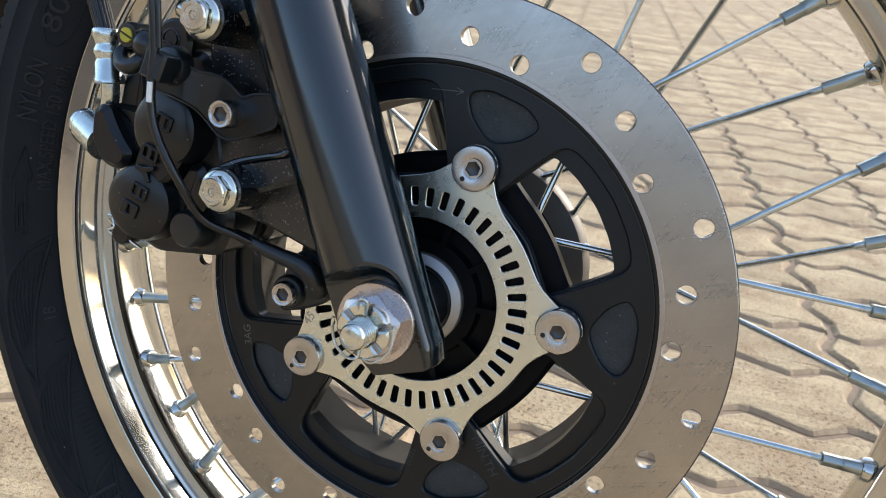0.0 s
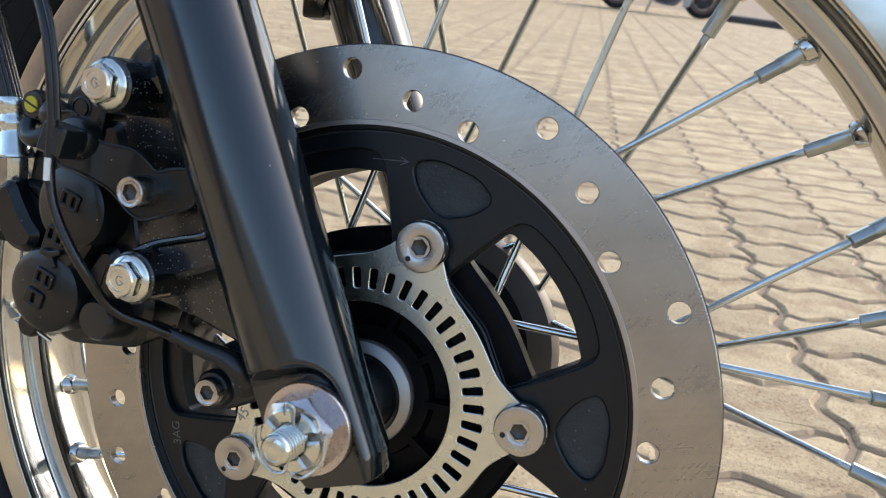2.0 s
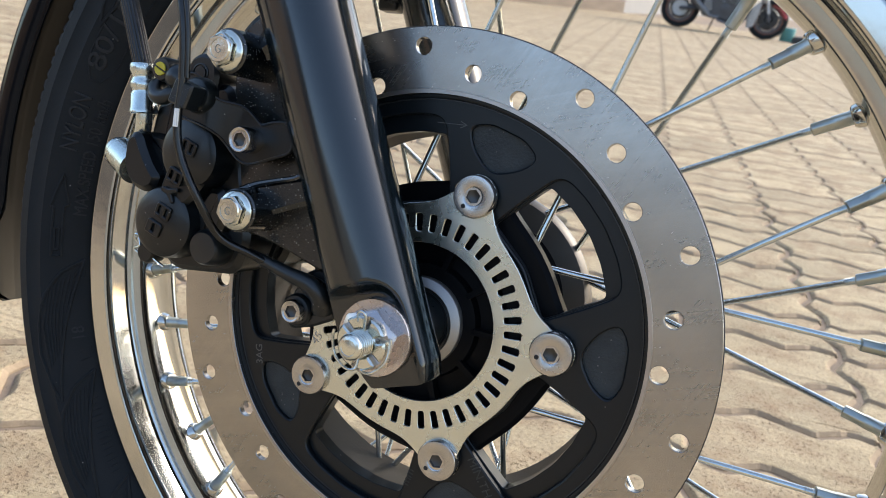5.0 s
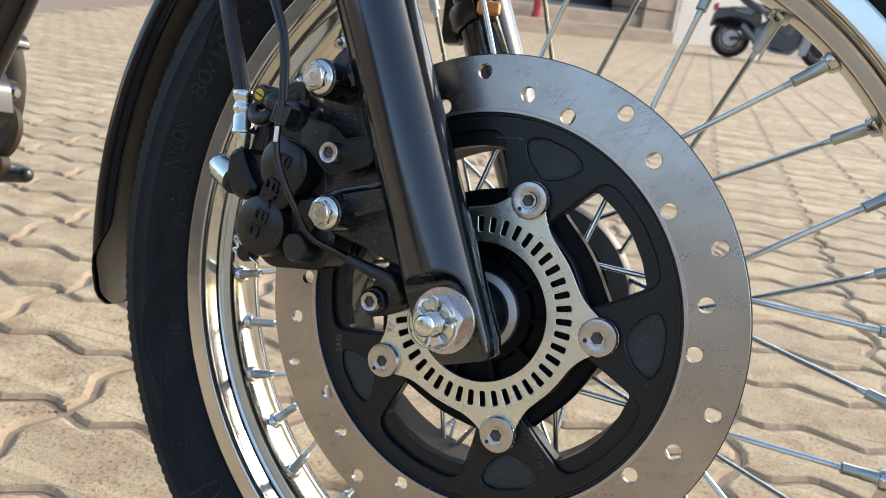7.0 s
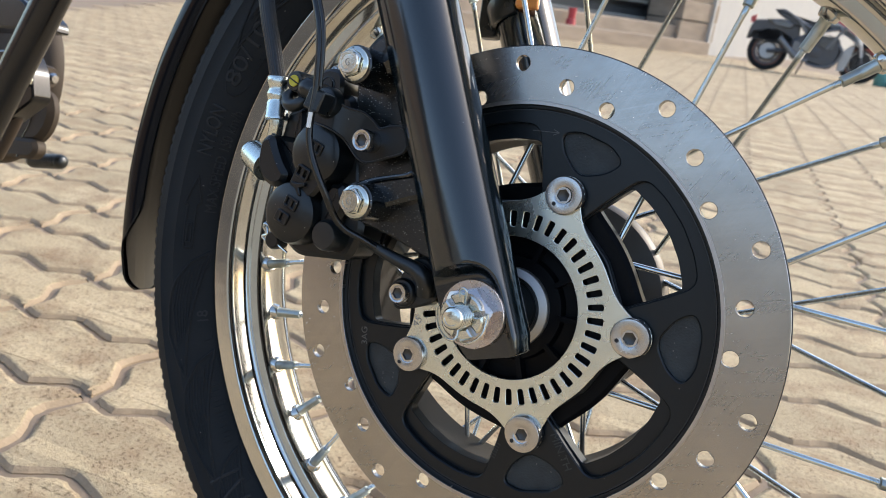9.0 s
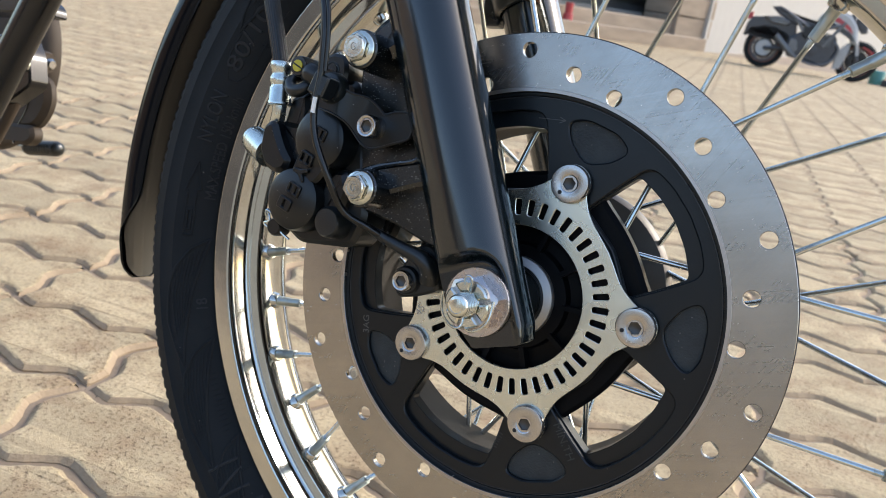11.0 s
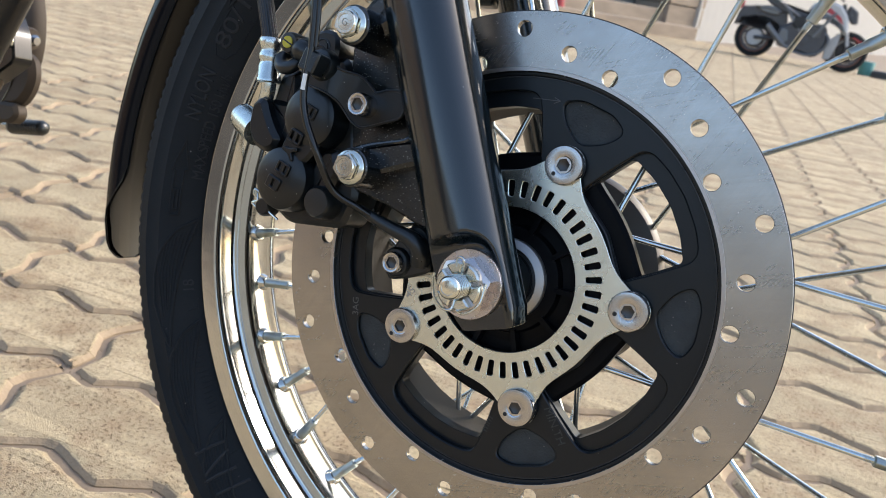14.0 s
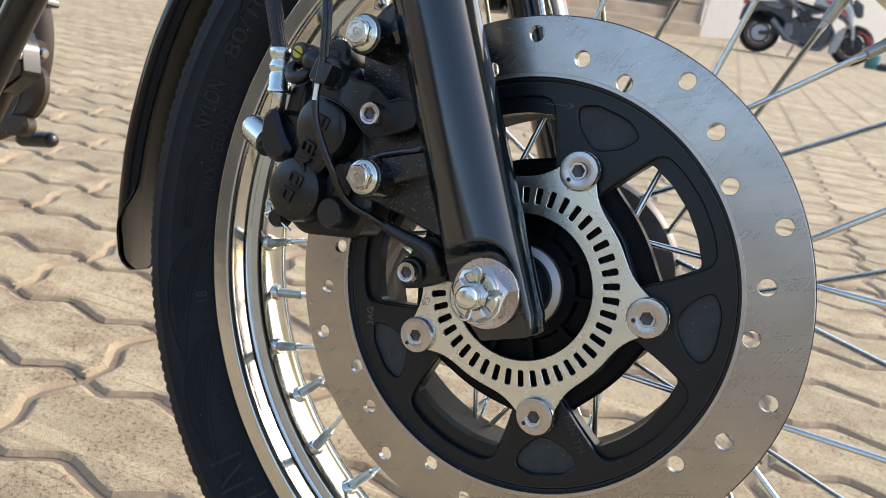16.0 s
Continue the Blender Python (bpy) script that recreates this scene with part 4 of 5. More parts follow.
sweep(bm, [(-0.1500, -0.034, 0.0220), (-0.1540, -0.036, 0.0245), (-0.1560, -0.034, 0.0210), (-0.1500, -0.032, 0.0160), (-0.1440, -0.034, 0.0130), (-0.1370, -0.033, 0.0090)], 0.0008, 8)
sweep(bm, [(-0.1560, -0.033, 0.0250), (-0.1520, -0.035, 0.0185), (-0.1570, -0.034, 0.0160), (-0.1520, -0.033, 0.0130)], 0.0008, 8)
part("pad_clip", bm, M_SPOKE, calliper, "bent wire pad clip")
bm = bmesh.new()
lathe(bm, [(0.0, 0.0), (0.0058, 0.0), (0.0058, 0.008), (0.0045, 0.010), (0.0, 0.010)], at_wheel(-0.1480, 0.0150, -0.026), 20)
part("pad_pin", bm, M_CAL, calliper)
# hose port, union bolt
bm = bmesh.new()
lug = [(-0.1655, 0.0750), (-0.1600, 0.0795), (-0.1553, 0.0780), (-0.1523, 0.0711), (-0.1467, 0.0620), (-0.1418, 0.0571), (-0.1437, 0.0505), (-0.1504, 0.0475), (-0.1600, 0.0500), (-0.1668, 0.0600)]
prism(bm, rounded(lug, [0.004, 0.003, 0.003, 0.004, 0.004, 0.002, 0.003, 0.003, 0.006, 0.006], 4), 0.012, 0.0375, OUT, 0.0030)
part("hose_port", bm, M_CAL, calliper)
bm = bmesh.new()
prism(bm, rounded([(-0.1590, 0.0800), (-0.1420, 0.0790), (-0.1370, 0.0680), (-0.1400, 0.0560), (-0.1520, 0.0560)], 0.003, 4), 0.006, 0.0290, OUT, 0.003)
part("port_ledge", bm, M_CAL, calliper)
bm = bmesh.new()
p0, p1 = Vector((-0.1875, -0.0190, 0.0672)), Vector((-0.1600, -0.0300, 0.0575))
lathe(bm, [(0.0, 0.0), (0.0064, 0.0), (0.0078, 0.0010), (0.0086, 0.0028), (0.0086, 0.0052), (0.0080, 0.0058), (0.0080, 0.0064), (0.0092, 0.0070), (0.0094, 0.0090), (0.0094, 0.0265), (0.0, 0.0265)], along(p0, p1 - p0), 36)
part("union_bolt", bm, M_CRIMP, calliper, "bright plated hose union bolt", 25)
for k in range(3):
    bm = bmesh.new()
    lathe(bm, [(0.0, 0.0088), (0.0006, 0.0088), (0.0006, 0.0070)], along(p0, p1 - p0) @ Matrix.Translation((0, 0, 0.0042)) @ Matrix.Rotation(radians(200 + 24 * k), 4, "Z") @ Matrix.Rotation(radians(90), 4, "Y"), 10)
    part("drilled_dot", bm, M_HOLE, calliper)
# bleed screw with cap and strap
TIP = at_wheel(-0.1425, 0.1128, 0)
bm = bmesh.new()
lathe(bm, [(0.0058, 0.010), (0.0062, 0.024), (0.0064, 0.036), (0.0056, 0.0386), (0.0, 0.0390)], TIP, 28)
sweep(bm, [(-0.1392, -0.030, 0.1085), (-0.1345, -0.034, 0.1095), (-0.1290, -0.033, 0.1060)], [0.0062, 0.0068, 0.0050], 16)
part("bleed_cap", bm, M_RUBBER, calliper, "black rubber bleed cap with yellow dot")
bm = bmesh.new()
sweep(bm, [(-0.1500, -0.024, 0.1090), (-0.1525, -0.030, 0.1045), (-0.1490, -0.034, 0.0995), (-0.1435, -0.035, 0.0985), (-0.1390, -0.034, 0.1010), (-0.1360, -0.030, 0.1060)], [0.0030, 0.0036, 0.0040, 0.0040, 0.0038, 0.0034], 14)
part("cap_strap", bm, M_RUBBER, calliper)
for lo, hi in ((8, 172), (188, 352)):  # a slit divides the dot
    bm = bmesh.new()
    prism(bm, [polar(0.0035, lo + (hi - lo) * k / 16) for k in range(17)], 0.0385, 0.0396, TIP @ Matrix.Rotation(radians(-25), 4, "Z"), 0.0002)
    part("yellow_dot", bm, M_YELLOW, calliper)

# brake hose
bm = bmesh.new()
top = [(-0.2060, -0.026, 0.2500), (-0.1880, -0.029, 0.1900), (-0.1762, -0.030, 0.1522), (-0.1695, -0.030, 0.1335), (-0.1620, -0.030, 0.1120)]
sweep(bm, top, 0.0047, 66, ribs=0.055)
hose = part("brake_hose", bm, M_CABLE, bike, "ribbed black brake hose")
bm = bmesh.new()
lathe(bm, [(0.0052, 0.0), (0.0067, 0.0), (0.0072, 0.0010), (0.0071, 0.0040), (0.0061, 0.0062), (0.0059, 0.0072), (0.0061, 0.0082), (0.0070, 0.0100), (0.0070, 0.0118), (0.0062, 0.0138), (0.0061, 0.0146), (0.0068, 0.0160), (0.0070, 0.0235), (0.0075, 0.0242), (0.0075, 0.0258), (0.0067, 0.0264), (0.0000, 0.0264)], along((-0.1619, -0.030, 0.1150), (0.0018, 0, -0.0245)), 40)
part("ferrule", bm, M_CRIMP, hose, "crimped bright metal ferrule")
bm = bmesh.new()
sweep(bm, [(-0.1601, -0.030, 0.0925), (-0.1600, -0.0295, 0.0860), (-0.1620, -0.028, 0.0790), (-0.1660, -0.026, 0.0700)], 0.0044, 18)
part("hose_pipe", bm, M_CRIMP, hose)

# sensor cable with its bracket, clip and sensor
bm = bmesh.new()
STRIP = [((-0.0604, 0.0890), (-0.0590, 0.0830), -0.0410), ((-0.0618, 0.0915), (-0.0597, 0.0800), -0.0410), ((-0.0650, 0.0926), (-0.0625, 0.0775), -0.0410), ((-0.0720, 0.0918), (-0.0700, 0.0748), -0.0410),
         ((-0.0772, 0.0904), (-0.0770, 0.0722), -0.0410), ((-0.0810, 0.0930), (-0.0841, 0.0706), -0.0410), ((-0.0850, 0.0960), (-0.0905, 0.0728), -0.0410), ((-0.0900, 0.0984), (-0.0955, 0.0775), -0.0414),
         ((-0.0960, 0.0992), (-0.0985, 0.0815), -0.0436), ((-0.1000, 0.1003), (-0.1010, 0.0840), -0.0462), ((-0.1045, 0.1040), (-0.1045, 0.0860), -0.0482), ((-0.1090, 0.1090), (-0.1095, 0.0876), -0.0486),
         ((-0.1136, 0.1112), (-0.1140, 0.0885), -0.0486), ((-0.1200, 0.1100), (-0.1190, 0.0900), -0.0486), ((-0.1235, 0.1060), (-0.1230, 0.0940), -0.0486)]
rows = []
for i, (hi, lo, y) in enumerate(STRIP[:-1]):
    a, b, c_, d_ = (STRIP[max(0, i - 1)], STRIP[i], STRIP[i + 1], STRIP[min(len(STRIP) - 1, i + 2)])
    for t in (0.0, 0.25, 0.5, 0.75) if i < len(STRIP) - 2 else (0.0, 0.25, 0.5, 0.75, 1.0):
        mixed = []
        for k in range(5):
            w0, w1, w2, w3 = [(q[0] + q[1] + (q[2],))[k] for q in (a, b, c_, d_)]
            mixed.append(0.5 * (2 * w1 + (w2 - w0) * t + (2 * w0 - 5 * w1 + 4 * w2 - w3) * t * t + (3 * w1 - w0 - 3 * w2 + w3) * t ** 3))
        rows.append(mixed)
grid = [[[bm.verts.new((hx + (lx - hx) * v + 0.0022, y + back_ - 0.0013, hz + (lz - hz) * v)) for v in (0.0, 0.02, 0.35, 0.65, 0.98, 1.0)] for hx, hz, lx, lz, y in rows] for back_ in (0.0, 0.0024)]
n = len(rows)
for side, sheet in enumerate(grid):
    for i in range(n - 1):
        for j in range(5):
            bm.faces.new((sheet[i][j], sheet[i + 1][j], sheet[i + 1][j + 1], sheet[i][j + 1]))
edge_ = [(i, 0) for i in range(n)] + [(n - 1, j) for j in range(1, 6)] + [(i, 5) for i in range(n - 2, -1, -1)] + [(0, j) for j in range(4, 0, -1)]
for (i, j), (k, l_) in zip(edge_, edge_[1:] + edge_[:1]):
    bm.faces.new((grid[0][i][j], grid[0][k][l_], grid[1][k][l_], grid[1][i][j]))
for j in (0, 5):  # rounded rim of the pressed strip
    sweep(bm, [tuple(grid[0][i][j].co) for i in range(0, n, 2)], 0.0007, 8)
prism(bm, rounded([(-0.091, 0.075), (-0.072, 0.075), (-0.074, 0.089), (-0.087, 0.091)], 0.004, 3), 0.024, 0.0402, OUT)
part("cable_stay", bm, M_CAL, bracket)
socket_head(-0.0793, 0.0824, -0.0423, 0.0064, 0.0112, 0.0062, M_BOLT, bracket, "socket_bolt")
CAB = [(-0.1950, -0.033, 0.2280), (-0.1540, -0.050, 0.2030), (-0.1255, -0.062, 0.1740), (-0.1100, -0.066, 0.1490), (-0.1048, -0.067, 0.1310), (-0.1040, -0.066, 0.1072), (-0.1055, -0.066, 0.0870), (-0.1030, -0.065, 0.0715), (-0.0945, -0.062, 0.0535), (-0.0885, -0.051, 0.0346), (-0.0770, -0.041, 0.0268), (-0.0690, -0.033, 0.0218)]
bm = bmesh.new()
sweep(bm, CAB[:6], 0.0021, 14)
sweep(bm, [(x + 0.0026, y - 0.0002, z + 0.0008) for x, y, z in CAB[:6]], 0.0013, 10)
sweep(bm, CAB[5:], 0.0020, 14)
cable = part("sensor_cable", bm, M_CABLE, bike, "thin black wheel-speed sensor cable")
bm = bmesh.new()
sweep(bm, [(-0.0790, -0.0390, 0.0272), (-0.0735, -0.0355, 0.0240), (-0.0680, -0.0330, 0.0214), (-0.0580, -0.0312, 0.0180), (-0.0500, -0.0300, 0.0158), (-0.0440, -0.0290, 0.0130), (-0.0412, -0.0270, 0.0080), (-0.0420, -0.0240, 0.0020)], [0.0023, 0.0029, 0.0033, 0.0038, 0.0044, 0.0054, 0.0058, 0.0057], 18)
for px_, pz_ in ((-0.0700, 0.0268), (-0.0665, 0.0256), (-0.0720, 0.0205), (-0.0680, 0.0185)):
    lathe(bm, [(0.0008, 0.0), (0.0006, 0.0006), (0.0, 0.0007)], at_wheel(px_, pz_, -0.0354), 8)
part("cable_boot", bm, M_RUBBER, cable)
bm = bmesh.new()
m = along((-0.1052, -0.0565, 0.1000), (0.1, -1, 0.05)) @ Matrix.Rotation(radians(-18), 4, "Z")
prism(bm, rounded([(-0.0052, -0.0060), (0.0052, -0.0060), (0.0052, 0.0060), (-0.0052, 0.0060)], 0.0012, 3), 0.0, 0.0110, m, 0.0010)
lathe(bm, [(0.0090, 0.046), (0.0088, 0.0510), (0.0078, 0.0530), (0.0050, 0.0540), (0.0, 0.0542)], at_wheel(-0.1075, 0.1010, 0), 32)
part("cable_clip", bm, M_RUBBER, cable, "black rubber cable clip")
bm = bmesh.new()
sweep(bm, [(-0.1040, -0.0684, 0.0935), (-0.1045, -0.0684, 0.0850)], 0.0012, 8, False)
part("white_mark", bm, M_WHITE, cable)
bm = bmesh.new()
sp = [(-0.0612, -0.0118), (-0.0652, -0.0030), (-0.0610, 0.0055), (-0.0553, 0.0182), (-0.0453, 0.0235), (-0.0380, 0.0181), (-0.0345, -0.0020), (-0.0474, -0.0082)]
prism(bm, rounded(sp, 0.004, 3), 0.010, 0.0245, OUT, 0.0015)
lathe(bm, [(0.0086, 0.018), (0.0084, 0.0262), (0.0074, 0.0275), (0.0, 0.0275)], at_wheel(-0.0558, -0.0004, 0), 28)
part("speed_sensor", bm, M_RUBBER, cable, "black plastic wheel-speed sensor")
socket_head(-0.0558, -0.0004, -0.0272, 0.0061, 0.0050, 0.0060, M_BOLT, cable, "socket_bolt")

# front mudguard, only its rear half comes near
def guard_rows(prof, a0, a1, n):
    """The guard's section at each step round the wheel; towards the foot its skirts are cut away in a slant."""
    P = [Vector(p) for p in prof]
    run = [0.0]
    for p, q in zip(P, P[1:]):
        run.append(run[-1] + (q - p).length)
    out = []
    for i in range(n + 1):
        t = i / n
        a = a0 + (a1 - a0) * (t if t < 0.5 else 0.5 + 0.5 * (1 - (1 - (t - 0.5) * 2) ** 1.6))
        k = min(1.0, max(0.0, (a - 178.0) / 9.5))
        cut = 0.0275 * k * k * (3 - 2 * k) + 0.016 * max(0.0, (a - 187.2) / (a1 - 187.2)) ** 2.2
        row = []
        for j in range(41):
            w = cut + (run[-1] - 2 * cut) * j / 40
            s_ = max(q for q in range(len(run) - 1) if run[q] <= w + 1e-9)
            row.append((P[s_] + (P[s_ + 1] - P[s_]) * ((w - run[s_]) / (run[s_ + 1] - run[s_])), a))
        out.append(row)
    return out


def guard_mesh(rows):
    bm = bmesh.new()
    made = [[bm.verts.new((p.x * math.cos(radians(a)), p.y, p.x * math.sin(radians(a)))) for p, a in row] for row in rows]
    for p, q in zip(made, made[1:]):
        for j in range(len(p) - 1):
            bm.faces.new((p[j], p[j + 1], q[j + 1], q[j]))
    return bm


edge = [(0.3495, 0.0392), (0.3530, 0.0372), (0.3600, 0.0362), (0.3650, 0.0368), (0.3690, 0.0385), (0.3722, 0.0420), (0.3750, 0.0480), (0.3770, 0.0560), (0.3782, 0.0690)]
outer = edge + [(r, 2 * 0.069 - y) for r, y in reversed(edge[:-1])]
inner = [(r - 0.0022 * min(1.0, max(0.0, (r - 0.3495) / 0.01)) , y + (0.0022 if y < 0.069 else -0.0022 if y > 0.069 else 0)) for r, y in outer]
shell = guard_rows(outer, 40, 190.2, 110)
mudguard = part("mudguard", guard_mesh(shell), M_GUARD, bike, "gloss black front mudguard, dusty")
part("mudguard_lining", guard_mesh(guard_rows(inner, 40, 190.2, 110)), M_GUARD_IN, mudguard, "dull brown-black underside")
bm = bmesh.new()
rim_line = [row[0] for row in shell] + shell[-1] + [row[-1] for row in reversed(shell)]
sweep(bm, [(p.x * math.cos(radians(a)), p.y, p.x * math.sin(radians(a))) for i, (p, a) in enumerate(rim_line) if i % 2 == 0], 0.0008, 8, False)
part("rolled_edge", bm, M_GUARD, mudguard)

# engine and frame, glimpsed behind the wheel
bm = bmesh.new()
case = [(-1.05, 0.02), (-0.830, 0.020), (-0.800, 0.040), (-0.800, 0.150), (-0.84, 0.26), (-1.05, 0.26)]
prism(bm, rounded(case, 0.015, 4), -0.26, -0.17, OUT, 0.006)
engine = part("engine", bm, M_FRAME, bike, "black engine block with bronze-grey covers")
bm = bmesh.new()
lathe(bm, [(0.0, 0.180), (0.070, 0.182), (0.100, 0.187), (0.1130, 0.192), (0.1180, 0.198), (0.1180, 0.208)], Matrix.Translation((-0.816, 0, 0.120)) @ SIDE, 64)
part("side_cover", bm, M_ENGINE, engine)
bm = bmesh.new()
lathe(bm, [(0.0, -0.08), (0.0130, -0.08), (0.0125, -0.004), (0.0110, 0.0), (0.0, 0.0)], along((-0.640, 0.150, 0.113), (1, 0, -0.12)), 24)
lathe(bm, [(0.0150, -0.040), (0.0155, -0.034), (0.0150, -0.030)], along((-0.640, 0.150, 0.113), (1, 0, -0.12)), 24)
part("casing_peg", bm, M_ENGINE, engine)
bm = bmesh.new()
prism(bm, rounded([(-0.690, 0.124), (-0.655, 0.122), (-0.645, 0.114), (-0.638, 0.104), (-0.634, 0.088), (-0.642, 0.087), (-0.650, 0.098), (-0.662, 0.108), (-0.690, 0.110)], 0.003, 4), -0.1450, -0.1405, OUT, 0.0015)
part("casing_boss", bm, M_ENGINE, engine)
bm = bmesh.new()
lathe(bm, [(0.0, -0.002), (0.0060, -0.002), (0.0060, 0.006), (0.004, 0.009), (0.0, 0.009)], along((-0.640, 0.150, 0.113), (1, 0, -0.12)), 18)
part("casing_bolt", bm, M_BOLT, engine)
bm = bmesh.new()
prism(bm, rounded([(-0.80, 0.036), (-0.690, 0.036), (-0.655, 0.040), (-0.640, 0.056), (-0.634, 0.074), (-0.640, 0.094), (-0.680, 0.108), (-0.80, 0.112)], 0.014, 6), -0.162, -0.150, OUT, 0.006)
part("lower_casing", bm, M_ENGINE, engine)
bm = bmesh.new()
prism(bm, rounded([(-0.80, 0.014), (-0.660, 0.020), (-0.648, 0.030), (-0.654, 0.043), (-0.80, 0.040)], 0.007, 5), -0.160, -0.146, OUT, 0.004)
part("drain_flange", bm, M_ENGINE, engine)
bm = bmesh.new()
sweep(bm, [(-0.668, 0.1385, 0.121), (-0.670, 0.1385, 0.100), (-0.664, 0.146, 0.088), (-0.668, 0.150, 0.062), (-0.681, 0.150, 0.040), (-0.681, 0.1465, 0.020)], 0.0012, 8)
part("joint_line", bm, M_FRAME, engine)
bm = bmesh.new()
sweep(bm, [(-0.612, 0.100, 0.083), (-0.622, 0.102, 0.060), (-0.650, 0.104, 0.020)], [0.008, 0.007, 0.006], 12)
lathe(bm, [(0.0, -0.01), (0.0095, -0.01), (0.0095, 0.006), (0.007, 0.008), (0.0, 0.008)], at_wheel(-0.612, 0.083, 0.096), 20)
part("casing_arm", bm, M_ENGINE, engine)
bm = bmesh.new()
lathe(bm, [(0.0, 0.0), (0.0045, 0.0), (0.0045, 0.004), (0.003, 0.005), (0.0, 0.005)], at_wheel(-0.612, 0.083, 0.088), 16)
part("casing_bolt", bm, M_BOLT, engine)
bm = bmesh.new()
sweep(bm, [(-0.98, 0.285, 0.004), (-0.870, 0.290, 0.005), (-0.862, 0.290, 0.006)], [0.006, 0.006, 0.008], 14, False)
lever = part("gear_lever", bm, M_BOLT, bike)
bm = bmesh.new()
pp = [(0.0, 0.0), (0.009, 0.0)]
for j in range(11):
    pp += [(0.0095, 0.004 + j * 0.0055), (0.0105, 0.005 + j * 0.0055), (0.0105, 0.0075 + j * 0.0055), (0.0092, 0.0085 + j * 0.0055)]
pp += [(0.0098, 0.064), (0.0088, 0.0675), (0.0060, 0.0702), (0.0, 0.0716)]
lathe(bm, pp, along((-0.866, 0.290, 0.0055), (1, 0, 0.09)), 24)
part("lever_rubber", bm, M_RUBBER, lever, "ribbed black rubber lever peg")
bm = bmesh.new()
d = Vector((0.068, 0, 0.106)).normalized()
c = Vector((-0.537, 0.06, 0.150))
sweep(bm, [c - d * 0.35, c + d * 0.35], 0.0155, 24, False)
frame_tube = part("frame_tube", bm, M_FRAME, bike, "gloss black frame down tube")
bm = bmesh.new()
prism(bm, rounded([(-0.62, 0.06), (-0.578, 0.085), (-0.585, 0.115), (-0.60, 0.135), (-0.66, 0.13), (-0.66, 0.05)], 0.006, 3), -0.11, -0.09, OUT, 0.002)
prism(bm, rounded([(-0.66, 0.150), (-0.545, 0.152), (-0.548, 0.162), (-0.580, 0.180), (-0.66, 0.190)], 0.004, 3), -0.10, -0.07, OUT, 0.002)
part("engine_mount", bm, M_FRAME, frame_tube)
bm = bmesh.new()
lathe(bm, [(0.0, 0.0), (0.007, 0.0), (0.007, 0.006), (0.005, 0.008), (0.0, 0.008)], at_wheel(-0.588, 0.104, 0.09), 18)
part("mount_bolt", bm, M_YZINC, frame_tube)

# ---- surroundings ----
def box(bm, x0, x1, y0, y1, z0, z1, m=None, bevel=0.0):
    return prism(bm, [(x0, y0), (x1, y0), (x1, y1), (x0, y1)], z0, z1, m, bevel)


bm = bmesh.new()
S = 400.0
v = [bm.verts.new(p) for p in ((-S, -S, -0.0068), (S, -S, -0.0068), (S, S, -0.0068), (-S, S, -0.0068))]
bm.faces.new(v)
ground = tagged(part("ground", bm, M_JOINT), "sandy bedding between and beyond the paving blocks", "ground", kind="structure")

# the yard's near side, behind the camera: unseen walls, added to shape reflections
for name, x0, x1, top, stuff_, what in (("reflect_wall_grey", -4.3, 25.0, 2.3, M_CONCRETE, "plain grey-brown wall, out of view, added for reflections"), ("reflect_wall_dark", -6.6, -4.3, 4.2, M_DARKWALL, "dark wall, out of view, added for reflections"),
                                        ("reflect_wall_brown", -25.0, -6.6, 3.6, M_BROWNWALL, "brown painted wall, out of view, added for reflections")):
    bm = bmesh.new()
    box(bm, x0, x1, -9.4, -9.0, -0.05, top)
    tagged(part(name, bm, stuff_), what, "wall", kind="structure")

# building across the yard
bm = bmesh.new()
box(bm, 0.0, 62.0, 0.0, 0.3, -0.05, 4.2, Matrix.Translation((-3.42, 18.2, 0)) @ Matrix.Rotation(radians(85), 4, "Z"))
tagged(part("wall_white", bm, M_PLASTER), "white plastered wall across the yard", "wall", kind="structure")
FACADE = Matrix.Translation((-3.45, 18.5, 0)) @ Matrix.Rotation(radians(62), 4, "Z")
bm = bmesh.new()
box(bm, -14.0, 0.0, 0.0, 1.2, -0.05, 0.55, FACADE, 0.03)
box(bm, -14.0, -0.4, -0.36, -0.002, -0.05, 0.28, FACADE, 0.02)
plinth = tagged(part("plinth", bm, M_PLINTH), "stained grey-brown concrete plinth", "wall", kind="structure")
bm = bmesh.new()
box(bm, -14.0, 2.7, 1.3, 1.5, 0.3, 4.2, FACADE)
facade = tagged(part("wall_dark", bm, M_SHUTTER), "dark shop front above the plinth", "wall", kind="structure")
for i in range(9):
    bm = bmesh.new()
    box(bm, -14.0, 2.0, 1.22, 1.3, 0.62 + i * 0.24, 0.80 + i * 0.24, FACADE, 0.015)
    part("slat", bm, M_SHUTTER, facade)
for k in range(5):
    bm = bmesh.new()
    box(bm, -1.2, -0.04, -0.10 - 0.02 * (k % 2), 0.9, 0.28 + 0.42 * k, 0.28 + 0.42 * (k + 1) - 0.02, FACADE, 0.02)
    part("pillar_course", bm, M_PLINTH, plinth)
for k in range(4):
    bm = bmesh.new()
    box(bm, -14.0, -1.2, 0.95, 1.19, 0.56 + 0.36 * k, 0.63 + 0.36 * k, FACADE, 0.01)
    part("rail", bm, M_CONCRETE, facade, "pale grey horizontal rail")
bm = bmesh.new()
lathe(bm, [(0.0, 0.0), (0.16, 0.0), (0.15, 0.18), (0.11, 0.20), (0.115, 0.22), (0.13, 0.50), (0.135, 0.52), (0.0, 0.52)], Matrix.Translation((-5.36, 14.52, 0.28)) @ Matrix.Scale(0.62, 4), 20)
